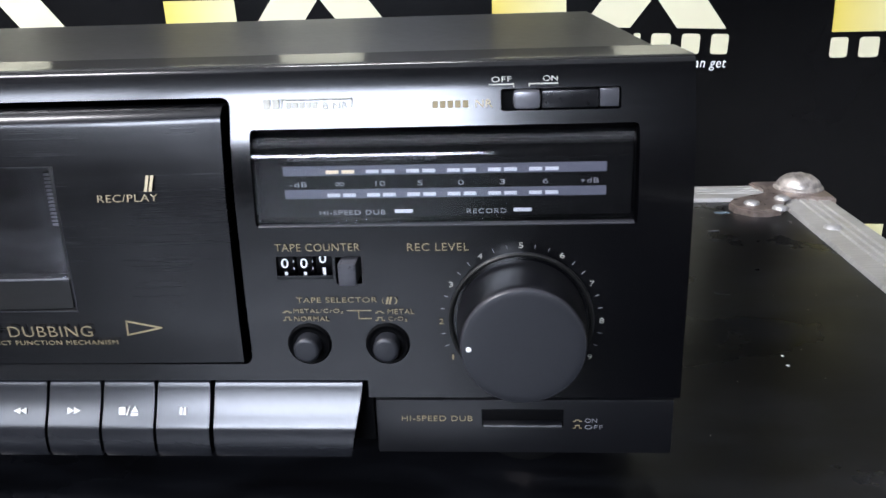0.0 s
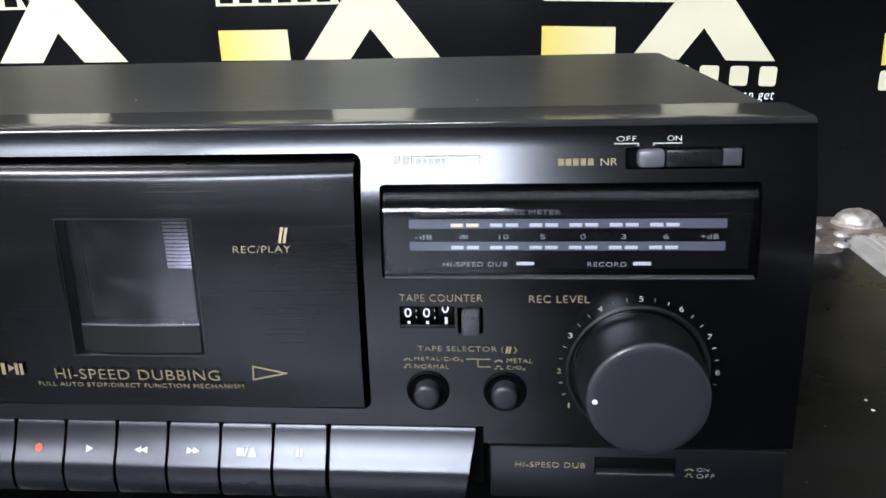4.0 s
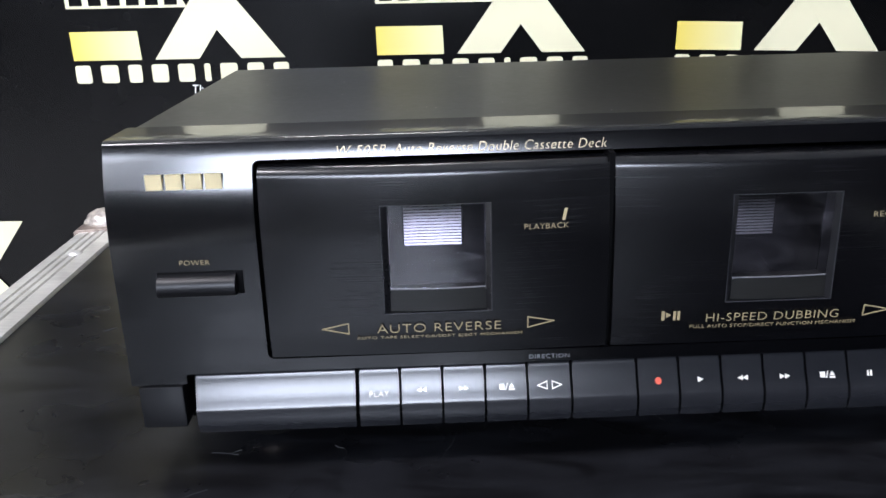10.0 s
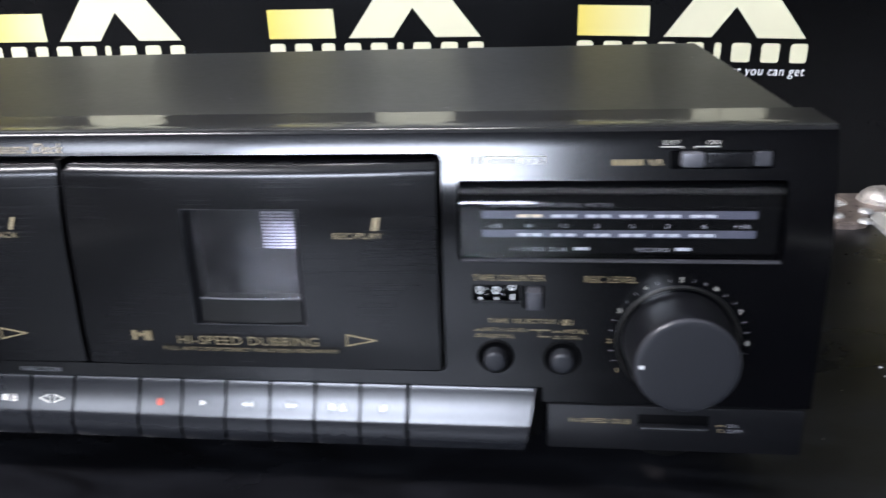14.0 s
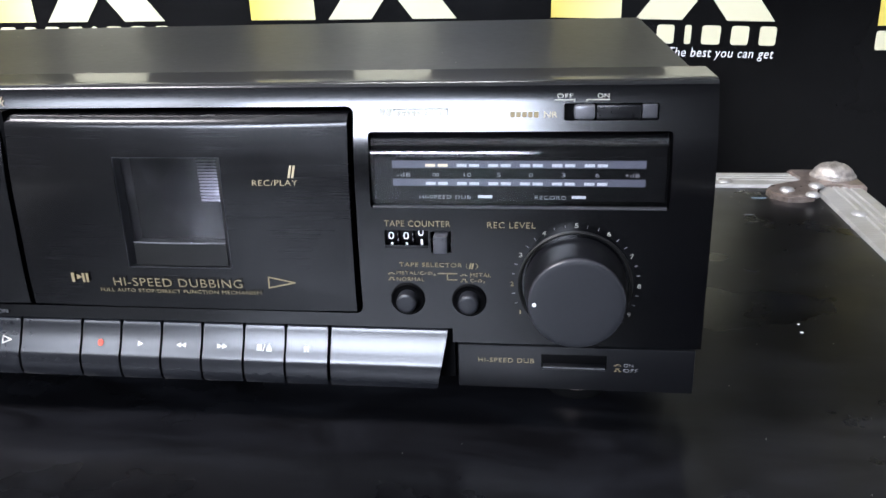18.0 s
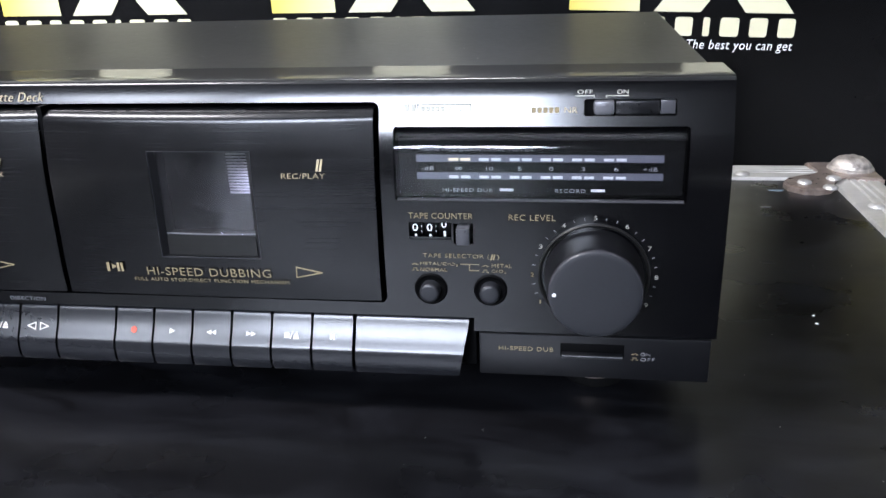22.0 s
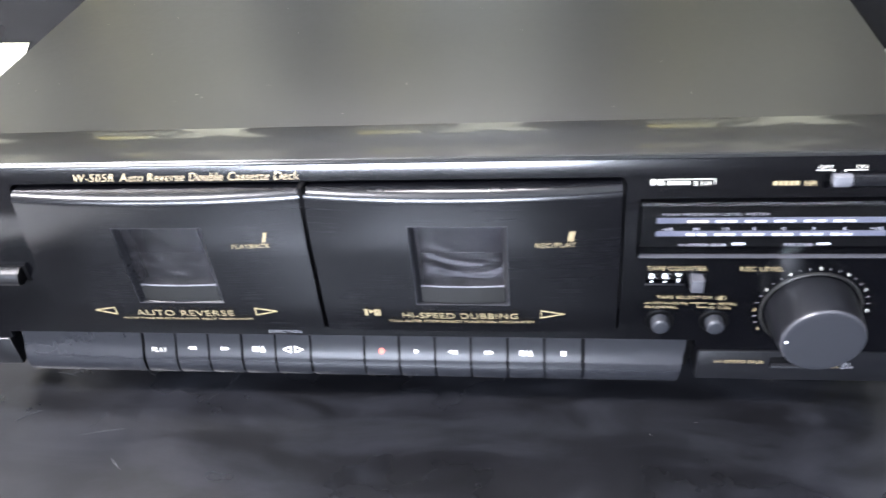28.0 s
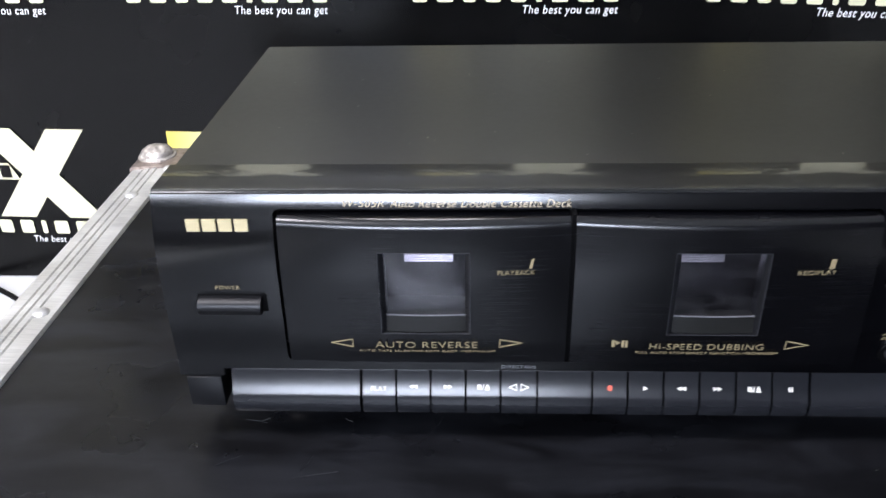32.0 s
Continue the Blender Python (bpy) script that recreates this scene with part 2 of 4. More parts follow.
def glass(name, tint, rough, ripple=0.0, dust=0.0, least=0.042):
    """Clear sheet: see-through, with gloss that grows towards grazing views."""
    m = bpy.data.materials.new(name)
    m.use_nodes = True
    nt = m.node_tree
    nt.nodes.remove(nt.nodes["Principled BSDF"])
    out = nt.nodes["Material Output"]
    clear = nt.nodes.new("ShaderNodeBsdfTransparent")
    clear.inputs["Color"].default_value = (*tint, 1)
    gloss = nt.nodes.new("ShaderNodeBsdfGlossy")
    gloss.inputs["Roughness"].default_value = rough
    weight = nt.nodes.new("ShaderNodeLayerWeight")
    weight.inputs["Blend"].default_value = 0.5
    power = nt.nodes.new("ShaderNodeMath")
    power.operation = "POWER"
    power.inputs[1].default_value = 5.0
    nt.links.new(weight.outputs["Facing"], power.inputs[0])
    share = nt.nodes.new("ShaderNodeMapRange")
    share.inputs["To Min"].default_value, share.inputs["To Max"].default_value = least, 1.0
    nt.links.new(power.outputs[0], share.inputs["Value"])
    mix = nt.nodes.new("ShaderNodeMixShader")
    nt.links.new(share.outputs[0], mix.inputs[0])
    nt.links.new(clear.outputs[0], mix.inputs[1])
    nt.links.new(gloss.outputs[0], mix.inputs[2])
    nt.links.new(mix.outputs[0], out.inputs["Surface"])
    if dust:
        # wavy diffuse haze, painted in for reflections off a crumpled film
        film, haze, tc = nt.nodes.new("ShaderNodeMixShader"), nt.nodes.new("ShaderNodeBsdfDiffuse"), nt.nodes.new("ShaderNodeTexCoord")
        wave, span, turn = nt.nodes.new("ShaderNodeTexNoise"), nt.nodes.new("ShaderNodeMapRange"), nt.nodes.new("ShaderNodeMapping")
        haze.inputs["Color"].default_value = (0.62, 0.60, 0.64, 1)
        turn.inputs["Rotation"].default_value, turn.inputs["Scale"].default_value = (0, 0.5, 0), (45, 45, 130)
        wave.inputs["Scale"].default_value, wave.inputs["Detail"].default_value, wave.inputs["Distortion"].default_value = 1.0, 4.0, 1.6
        span.inputs["From Min"].default_value, span.inputs["From Max"].default_value = 0.38, 0.72
        span.inputs["To Min"].default_value, span.inputs["To Max"].default_value = dust * 0.35, dust * 1.8
        nt.links.new(tc.outputs["Object"], turn.inputs["Vector"])
        nt.links.new(turn.outputs["Vector"], wave.inputs["Vector"])
        nt.links.new(wave.outputs["Fac"], span.inputs["Value"])
        nt.links.new(span.outputs[0], film.inputs[0])
        nt.links.new(mix.outputs[0], film.inputs[1])
        nt.links.new(haze.outputs[0], film.inputs[2])
        nt.links.new(film.outputs[0], out.inputs["Surface"])
    if ripple:
        tc = nt.nodes.new("ShaderNodeTexCoord")
        wave = nt.nodes.new("ShaderNodeTexNoise")
        wave.inputs["Scale"].default_value, wave.inputs["Distortion"].default_value = 60.0, 0.8
        bp = nt.nodes.new("ShaderNodeBump")
        bp.inputs["Strength"].default_value, bp.inputs["Distance"].default_value = 1.0, ripple
        nt.links.new(tc.outputs["Object"], wave.inputs["Vector"])
        nt.links.new(wave.outputs["Fac"], bp.inputs["Height"])
        nt.links.new(bp.outputs[0], gloss.inputs["Normal"])
    return m


GLASS = glass("smoked_window", (0.84, 0.83, 0.86), 0.05, 2.0e-4, 0.006)
FILM = glass("clear_film", (0.90, 0.90, 0.92), 0.20, least=0.004)
CLEAR = glass("clear_meter_glass", (0.96, 0.96, 0.97), 0.06, least=0.034)

# ---------------------------------------------------------------- builders


def mesh_of(bm, name, smooth=None):
    me = bpy.data.meshes.new(name)
    bmesh.ops.recalc_face_normals(bm, faces=bm.faces)
    bm.to_mesh(me)
    bm.free()
    if smooth:
        for p in me.polygons:
            p.use_smooth = True
        me.set_sharp_from_angle(angle=radians(smooth))
    return me


def part(name, bm, mat, parent=None, label="", smooth=35, kind=""):
    me = mesh_of(bm, name, smooth) if isinstance(bm, bmesh.types.BMesh) else bm
    if not me.materials:
        me.materials.append(mat)
    ob = new(name, me)
    ob.parent = parent
    return tagged(ob, label=label, kind=kind)


def thing(name, label, category, at=(0, 0, 0), group=""):
    ob = new(name)
    ob.empty_display_size = 0.02
    ob.location = at
    return tagged(ob, label, category, group)


def box(bm, x0, x1, y0, y1, z0, z1, bevel=0.0, segments=2):
    """A box with rounded edges, added to bm."""
    one = bmesh.new()
    bmesh.ops.create_cube(one, size=1)
    for v in one.verts:
        v.co = Vector(((x0 + x1) / 2 + v.co.x * (x1 - x0), (y0 + y1) / 2 + v.co.y * (y1 - y0), (z0 + z1) / 2 + v.co.z * (z1 - z0)))
    if bevel:
        bmesh.ops.bevel(one, geom=list(one.edges), offset=bevel, segments=segments, affect="EDGES", profile=0.6)
    tmp = bpy.data.meshes.new("tmp")
    one.to_mesh(tmp)
    one.free()
    bm.from_mesh(tmp)
    bpy.data.meshes.remove(tmp)
    return bm


def boxed(*args, **kw):
    return box(bmesh.new(), *args, **kw)


def run(section, x0, x1, cap=True):
    """A closed (y, z) outline drawn along x."""
    bm = bmesh.new()
    a = [bm.verts.new((x0, y, z)) for y, z in section]
    b = [bm.verts.new((x1, y, z)) for y, z in section]
    n = len(section)
    for i in range(n):
        bm.faces.new((a[i], a[(i + 1) % n], b[(i + 1) % n], b[i]))
    if cap:
        bm.faces.new(a)
        bm.faces.new(b)
    return bm


def rise(outline, z0, z1):
    """A closed (x, y) outline drawn upwards."""
    bm = bmesh.new()
    a = [bm.verts.new((x, y, z0)) for x, y in outline]
    b = [bm.verts.new((x, y, z1)) for x, y in outline]
    n = len(outline)
    for i in range(n):
        bm.faces.new((a[i], a[(i + 1) % n], b[(i + 1) % n], b[i]))
    bm.faces.new(a)
    bm.faces.new(b)
    return bm


def lathe(profile, at, steps=48, axis="y"):
    """A turned body: profile of (radius, way along the axis)."""
    bm = bmesh.new()
    rings = []
    for r, h in profile:
        ring = []
        for i in range(steps):
            c, s = math.cos(2 * math.pi * i / steps), math.sin(2 * math.pi * i / steps)
            co = (r * c, h, r * s) if axis == "y" else (r * c, r * s, h)
            ring.append(bm.verts.new(Vector(at) + Vector(co)))
        rings.append(ring)
    for p, q in zip(rings, rings[1:]):
        for i in range(steps):
            bm.faces.new((p[i], p[(i + 1) % steps], q[(i + 1) % steps], q[i]))
    for ring in (rings[0], rings[-1]):
        bm.faces.new(ring)
    return bm


def flat(points, y, thick=0.0002):
    """A flat outline of (x, z) that faces the viewer's side, thin but solid."""
    bm = bmesh.new()
    f = [bm.verts.new((x, y, z)) for x, z in points]
    b = [bm.verts.new((x, y + thick, z)) for x, z in points]
    bm.faces.new(f)
    bm.faces.new(b)
    for i in range(len(points)):
        j = (i + 1) % len(points)
        bm.faces.new((f[i], f[j], b[j], b[i]))
    return bm


def merge(*bms):
    out = bmesh.new()
    for one in bms:
        tmp = bpy.data.meshes.new("tmp")
        one.to_mesh(tmp)
        one.free()
        out.from_mesh(tmp)
        bpy.data.meshes.remove(tmp)
    return out


def ring_line(points, y, wide):
    """An outline of even width round a convex polygon of (x, z)."""
    cx = sum(p[0] for p in points) / len(points)
    cz = sum(p[1] for p in points) / len(points)
    bms = []
    n = len(points)
    for i in range(n):
        (ax, az), (bx, bz) = points[i], points[(i + 1) % n]
        d = math.hypot(bx - ax, bz - az)
        nx, nz = (bz - az) / d * wide / 2, -(bx - ax) / d * wide / 2
        ex, ez = (bx - ax) / d * wide / 2, (bz - az) / d * wide / 2
        bms.append(flat([(ax + nx - ex, az + nz - ez), (bx + nx + ex, bz + nz + ez), (bx - nx + ex, bz - nz + ez), (ax - nx - ex, az - nz - ez)], y))
    return merge(*bms)


def text_mesh(body, width, height, shear=0.0, bold=0.0):
    """Letters of the built-in font, drawn to a given width and cap height, middle at the origin, in the x-z plane, facing -y."""
    cu = bpy.data.curves.new("lettering", "FONT")
    cu.body, cu.size, cu.extrude, cu.shear, cu.offset, cu.resolution_u = body, 1.0, 0.01, shear, bold, 3
    cu.space_character = 1.08 if len(body) > 2 else 1.0
    ob = new("lettering", cu)
    me = bpy.data.meshes.new_from_object(ob.evaluated_get(bpy.context.evaluated_depsgraph_get()))
    bpy.data.objects.remove(ob)
    bpy.data.curves.remove(cu)
    co = np.zeros(len(me.vertices) * 3)
    me.vertices.foreach_get("co", co)
    co = co.reshape(-1, 3)
    lo, hi = co.min(0), co.max(0)
    mid = (lo + hi) / 2
    sx, sz = width / (hi[0] - lo[0]), height / (hi[1] - lo[1])
    out = np.c_[(co[:, 0] - mid[0]) * sx, -(co[:, 2] - lo[2]) * 0.01, (co[:, 1] - mid[1]) * sz]
    me.vertices.foreach_set("co", out.ravel())
    me.update()
    return me


PROFILE = [(0.0, -0.001), (0.0124, -0.001), (0.0335, -0.0005), (0.05, 0.0), (0.065, -0.0003), (0.08, 0.0), (0.095, 0.0005), (0.105, 0.0018), (0.111, 0.0031), (0.1274, 0.0083), (0.1281, 0.0088), (0.1287, 0.0098)]


def front(z):
    """How far back the front panel lies at the height z."""
    return float(np.interp(z, [p[0] for p in PROFILE], [p[1] for p in PROFILE]))


DOOR_EDGE = [(0.045, -0.0036), (0.06, -0.0040), (0.096, -0.0025), (0.104, -0.0014), (0.110, -0.0004)] + [(0.1150 + 0.0046 * math.sin(radians(a)), 0.0005 + 0.0046 * (1 - math.cos(radians(a)))) for a in range(8, 85, 7)]


def door_y(u, z):
    """The door's face: u runs 0 to 1 across it. It bulges, most near its top."""
    edge = float(np.interp(z, [p[0] for p in DOOR_EDGE], [p[1] for p in DOOR_EDGE]))
    return edge - (0.0008 + 0.0030 * min(1, max(0, (z - 0.05) / 0.06))) * (1 - (2 * u - 1) ** 2)


def write(body, x0, x1, z, height, mat, parent, y=None, slope=None, shear=0.0, bold=-0.015, label=""):
    """Lettering between x0 and x1 with its middle at the height z, laid on the front."""
    me = text_mesh(body, x1 - x0, height, shear, bold)
    if y is None:
        y = front(z)
        slope = (front(z + 0.002) - front(z - 0.002)) / 0.004
    ob = part("lettering", me, mat, parent, label, smooth=None)
    ob.matrix_basis = Matrix.Translation(((x0 + x1) / 2, y - 0.0004, z)) @ Matrix.Rotation(-math.atan(slope or 0), 4, "X")
    return ob


def bars(x0, x1, z0, z1, count, mat, parent, y, gap=0.25, name="lettering_bar", label="", skew=0.0):
    """Plain blocks in place of letters, all in one mesh."""
    step = (x1 - x0) / count
    bms = []
    for i in range(count):
        a, b = x0 + i * step, x0 + (i + 1 - gap) * step
        bms.append(flat([(a, z0), (b, z0), (b + skew, z1), (a + skew, z1)], y))
    return part(name, merge(*bms), mat, parent, label, smooth=None)


def sheet(xs, zs, holes, face, back):
    """A front sheet with square openings: xs and zs are the cut lines, face(x, z) its front, back the depth of its edges."""
    bm = bmesh.new()
    grid = {}

    def vert(i, j, deep):
        key = (i, j, deep)
        if key not in grid:
            grid[key] = bm.verts.new((xs[i], back if deep else face(xs[i], zs[j]), zs[j]))
        return grid[key]

    def solid(i, j):
        if not (0 <= i < len(xs) - 1 and 0 <= j < len(zs) - 1):
            return False
        cx, cz = (xs[i] + xs[i + 1]) / 2, (zs[j] + zs[j + 1]) / 2
        return not any(a < cx < b and c < cz < d for a, b, c, d in holes)

    for i in range(len(xs) - 1):
        for j in range(len(zs) - 1):
            if not solid(i, j):
                continue
            bm.faces.new((vert(i, j, 0), vert(i + 1, j, 0), vert(i + 1, j + 1, 0), vert(i, j + 1, 0)))
            for di, dj, a, b in ((-1, 0, (i, j), (i, j + 1)), (1, 0, (i + 1, j), (i + 1, j + 1)), (0, -1, (i, j), (i + 1, j)), (0, 1, (i, j + 1), (i + 1, j + 1))):
                if not solid(i + di, j + dj):
                    bm.faces.new((vert(*a, 0), vert(*b, 0), vert(*b, 1), vert(*a, 1)))
    return bm


def cuts(lo, hi, step, *more):
    out = sorted({round(v, 5) for v in more} | {round(lo, 5), round(hi, 5)})
    full = []
    for a, b in zip(out, out[1:]):
        n = max(1, round((b - a) / step))
        full += [a + (b - a) * k / n for k in range(n)]
    return full + [out[-1]]


# ---------------------------------------------------------------- room


def sheet_wall():
    """The wall behind the viewer, with a window opening and an added second one."""
    bm = bmesh.new()
    # the opening further left is added, unseen, to let in that extra light
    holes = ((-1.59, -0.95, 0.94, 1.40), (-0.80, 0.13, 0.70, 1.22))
    last = -3.0
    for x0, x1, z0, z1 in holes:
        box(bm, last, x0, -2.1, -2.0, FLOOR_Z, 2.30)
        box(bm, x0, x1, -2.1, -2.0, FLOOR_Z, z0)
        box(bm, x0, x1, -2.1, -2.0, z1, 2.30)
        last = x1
    box(bm, last, 3.0, -2.1, -2.0, FLOOR_Z, 2.30)
    wall = tagged(part("wall_south", bm, WALL), "plain dark grey wall with an assumed and an added window opening", "wall", kind="structure")
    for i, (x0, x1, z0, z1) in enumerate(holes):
        tagged(part("window_%d" % (i + 1), boxed(x0, x1, -2.12, -2.1, z0, z1), LAMP), "bright unseen window", "window", kind="structure")
    return wall


FLOOR_Z = -0.262
floor = tagged(part("floor", boxed(-3, 3, -2.1, 2.5, FLOOR_Z - 0.05, FLOOR_Z), FLOOR), "white glazed tile floor", "floor", kind="structure")
# walls out of view; their tones set what lid and panel reflect
tagged(part("wall_north", boxed(-3, 3, 2.40, 2.50, FLOOR_Z, 2.30), GREY_WALL), "plain grey wall behind the banner", "wall", kind="structure")
south = sheet_wall()
tagged(part("wall_west", boxed(-3.1, -3, -2.1, 2.5, FLOOR_Z, 2.30), PALE_WALL), "unseen wall, off-white to brighten the lid's reflection", "wall", kind="structure")
tagged(part("wall_east", boxed(3, 3.1, -2.1, 2.5, FLOOR_Z, 2.30), WALL), "plain dark grey wall", "wall", kind="structure")
tagged(part("ceiling", boxed(-3.1, 3.1, -2.1, 2.5, 2.30, 2.40), CEIL), "plain painted ceiling", "ceiling", kind="structure")
for lx, ly, w, d in ((-1.45, -0.45, 1.24, 0.44), (-0.28, 1.90, 0.64, 0.59)):
    lamp = thing("ceiling_lamp", "white box-shaped ceiling lamp, switched on", "lamp", (lx, ly, 2.30), "ceiling lamps")
    part("housing", boxed(-w / 2, w / 2, -d / 2, d / 2, -0.06, 0.0, bevel=0.004), WHITE, lamp)
    part("diffuser", boxed(-w / 2 + 0.01, w / 2 - 0.01, -d / 2 + 0.01, d / 2 - 0.01, -0.085, -0.06, bevel=0.006), LAMP, lamp)

# ---------------------------------------------------------------- banner
BAN_Y = 0.5682


def banner():
    bm = boxed(-0.84, 1.35, BAN_Y, BAN_Y + 0.001, -0.258, 0.74)
    ban = part("banner", bm, VINYL)
    tagged(ban, "glossy black vinyl banner printed with repeated yellow logos", "banner")
    W, H = 0.2100, 0.115
    lo = flat([(0, 0), (0.0675, 0), (0.0662, 0.0280), (-0.0006, 0.0280)], 0)
    hi = flat([(0, H - 0.0290), (0.0672, H - 0.0290), (0.0672, H), (0, H)], 0)
    # hourglass-like crossing of two broad strokes
    a, b, s = 0.0810, 0.2110, 0.044
    cross = merge(flat([(a, 0), (a + s, 0), (b - 0.004, H), (b - 0.004 - s, H)], 0, 0.0002), flat([(b - s, 0), (b, 0), (a - 0.004 + s, H), (a - 0.004, H)], -0.0002, 0.0002))
    band = flat([(0, 0.050), (0.118, 0.050), (0.108, 0.071), (0, 0.071)], -0.0004, 0.0002)
    meshes = {}
    for name, bmx, mat in (("emblem_bar", lo, YELLOW), ("emblem_top_bar", hi, YELLOW), ("emblem_cross", cross, CREAM), ("name_band", band, CREAM)):
        me = mesh_of(bmx, name)
        me.materials.append(mat)
        meshes[name] = me
    # one plain rounded block for each sign of the word line, as wide as the sign
    widths = (0.0155, 0.0175, 0.0135, 0.0165, 0.0165, 0.0062, 0.0175, 0.0165, 0.0155)
    gap = (W + 0.004 - sum(widths)) / 8
    blocks = {}
    for w in widths:
        if w not in blocks:
            r = min(0.0026, w * 0.3)
            ends = [(w - r, -0.0225 + r, -90), (w - r, -0.0047 - r, 0), (r, -0.0047 - r, 90), (r, -0.0225 + r, 180)]
            rim = [(cx + r * math.cos(radians(d + k)), cz + r * math.sin(radians(d + k))) for cx, cz, d in ends for k in (0, 30, 60, 90)]
            blocks[w] = mesh_of(flat(rim, -0.0001), "word_block")
            blocks[w].materials.append(CREAM)
    stub = mesh_of(flat([(0.004, 0.0525), (0.0165, 0.0525), (0.0165, 0.0685), (0.004, 0.0685)], -0.0006), "name_block")
    stub.materials.append(VINYL)
    slogan = text_mesh("The best you can get", 0.099, 0.0115, 0.15)
    slogan.materials.append(WHITE)
    # rows: height at x = 0, lean, shift; the last column sags a little
    for zl, lean, shift in ((-0.1878, 0.0250, 0.0110), (0.1013, 0.0095, 0.0), (0.3860, 0.0100, 0.0)):
        for c in range(-3, 2):
            ex = -0.1460 + 0.3037 * (c + 1) + (shift if c < -1 else 0.0)
            sag = 0.028 if c == 0 and 0 < zl < 0.2 else 0.0
            drop = 0.0105 if c == 1 and 0 < zl < 0.2 else 0.0085 if c >= 0 and zl < 0 else 0.0
            base = Matrix.Translation((ex, BAN_Y - 0.0016, zl - lean * ex - drop)) @ Matrix.Rotation(lean + sag, 4, "Y")
            for name in meshes:
                part(name, meshes[name], None, ban).matrix_basis = base
            at = 0.0
            for w in widths:
                part("word_block", blocks[w], None, ban).matrix_basis = base @ Matrix.Translation((at, 0, 0))
                at += w + gap
            for k in range(6):
                part("name_block", stub, None, ban).matrix_basis = base @ Matrix.Translation((k * 0.0185, 0, 0))
            part("slogan", slogan, None, ban).matrix_basis = base @ Matrix.Translation((0.1645, -0.0003, -0.0315))
    return ban


banner()


def cable(path):
    cu = bpy.data.curves.new("cable", "CURVE")
    cu.dimensions, cu.bevel_depth, cu.bevel_resolution = "3D", 0.0032, 3
    sp = cu.splines.new("NURBS")
    sp.points.add(len(path) - 1)
    for p, (x, y) in zip(sp.points, path):
        p.co = (x, y, FLOOR_Z + 0.0032, 1)
    sp.use_endpoint_u = True
    ob = new("cable", cu)
    me = bpy.data.meshes.new_from_object(ob.evaluated_get(bpy.context.evaluated_depsgraph_get()))
    bpy.data.objects.remove(ob)
    me.materials.clear()
    return tagged(part("cable", me, RUBBER), "thin black cable lying on the white floor", "cable", "cables on the floor")


cable([(-1.05, 0.63), (-0.90, 0.635), (-0.81, 0.608), (-0.749, 0.578), (-0.690, 0.547), (-0.636, 0.513), (-0.58, 0.47), (-0.52, 0.41), (-0.46, 0.33)])
cable([(-1.10, 0.44), (-0.95, 0.455), (-0.80, 0.45), (-0.725, 0.436), (-0.676, 0.409), (-0.651, 0.389), (-0.629, 0.368), (-0.58, 0.30), (-0.52, 0.20)])

# ---------------------------------------------------------------- flight case
# CY0 is stretched out of view to keep the panel's reflections dark
CX0, CX1, CY0, CY1 = -0.367, 0.377, -1.25, 0.356
case = thing("flight_case", "black flight case with worn aluminium edges and steel ball corners", "flight case", (0, 0, FLOOR_Z))


def case_part(name, bm, mat, label="", parent=None, **kw):
    bmesh.ops.translate(bm, verts=bm.verts, vec=(0, 0, -FLOOR_Z)) if parent is None else None
    return part(name, bm, mat, parent or case, label, **kw)


case_part("lid_panel", boxed(CX0 + 0.004, CX1 - 0.004, CY0 + 0.004, CY1 - 0.004, -0.012, 0.0), CASE, "scuffed black laminate top")
case_part("body", boxed(CX0 + 0.004, CX1 - 0.004, CY0 + 0.004, CY1 - 0.004, FLOOR_Z, -0.012), CASE)
RIM = 0.033
ribs = [(-0.0, -0.03), (0.0, 0.0015), (0.002, 0.0026)]
for a in (0.0085, 0.0140, 0.0195):
    ribs += [(a, 0.0027), (a + 0.0006, 0.0016), (a + 0.0016, 0.0016), (a + 0.0022, 0.0027)]
ribs += [(RIM - 0.001, 0.0024), (RIM, 0.0004), (RIM, -0.004), (0.003, -0.004), (0.003, -0.03)]


def edge_rail(name, length, m):
    bm = run(ribs, 0, length)
    bmesh.ops.transform(bm, matrix=m, verts=bm.verts)
    return case_part(name, bm, ALU, "ribbed aluminium edge", smooth=25)


edge_rail("edge_rail", CX1 - CX0, Matrix.Translation((CX1, CY1, 0)) @ Matrix.Rotation(math.pi, 4, "Z"))
edge_rail("edge_rail", CX1 - CX0, Matrix.Translation((CX0, CY0, 0)))
edge_rail("edge_rail", CY1 - CY0 - 2 * RIM, Matrix.Translation((CX0, CY1 - RIM, 0)) @ Matrix.Rotation(-math.pi / 2, 4, "Z"))
edge_rail("edge_rail", CY1 - CY0 - 2 * RIM, Matrix.Translation((CX1, CY0 + RIM, 0)) @ Matrix.Rotation(math.pi / 2, 4, "Z"))


def dome(x, y, z, r, h):
    return lathe([(r, 0), (r * 0.98, h * 0.3), (r * 0.8, h * 0.7), (r * 0.45, h * 0.95), (r * 0.1, h)], (x, y, z), 20, "z")


rivet_spots = [(-0.3435, 0.1030), (-0.3490, 0.267), (-0.348, -0.07), (-0.348, -0.24), (0.355, 0.258), (0.357, 0.0975), (0.361, -0.07), (0.361, -0.24)]
rivet_spots += [(x, 0.331) for x in (-0.19, -0.04, 0.12, 0.286)]
for x, y in rivet_spots:
    case_part("rivet", dome(x, y, 0.0022, 0.0052, 0.0024), RIVET)


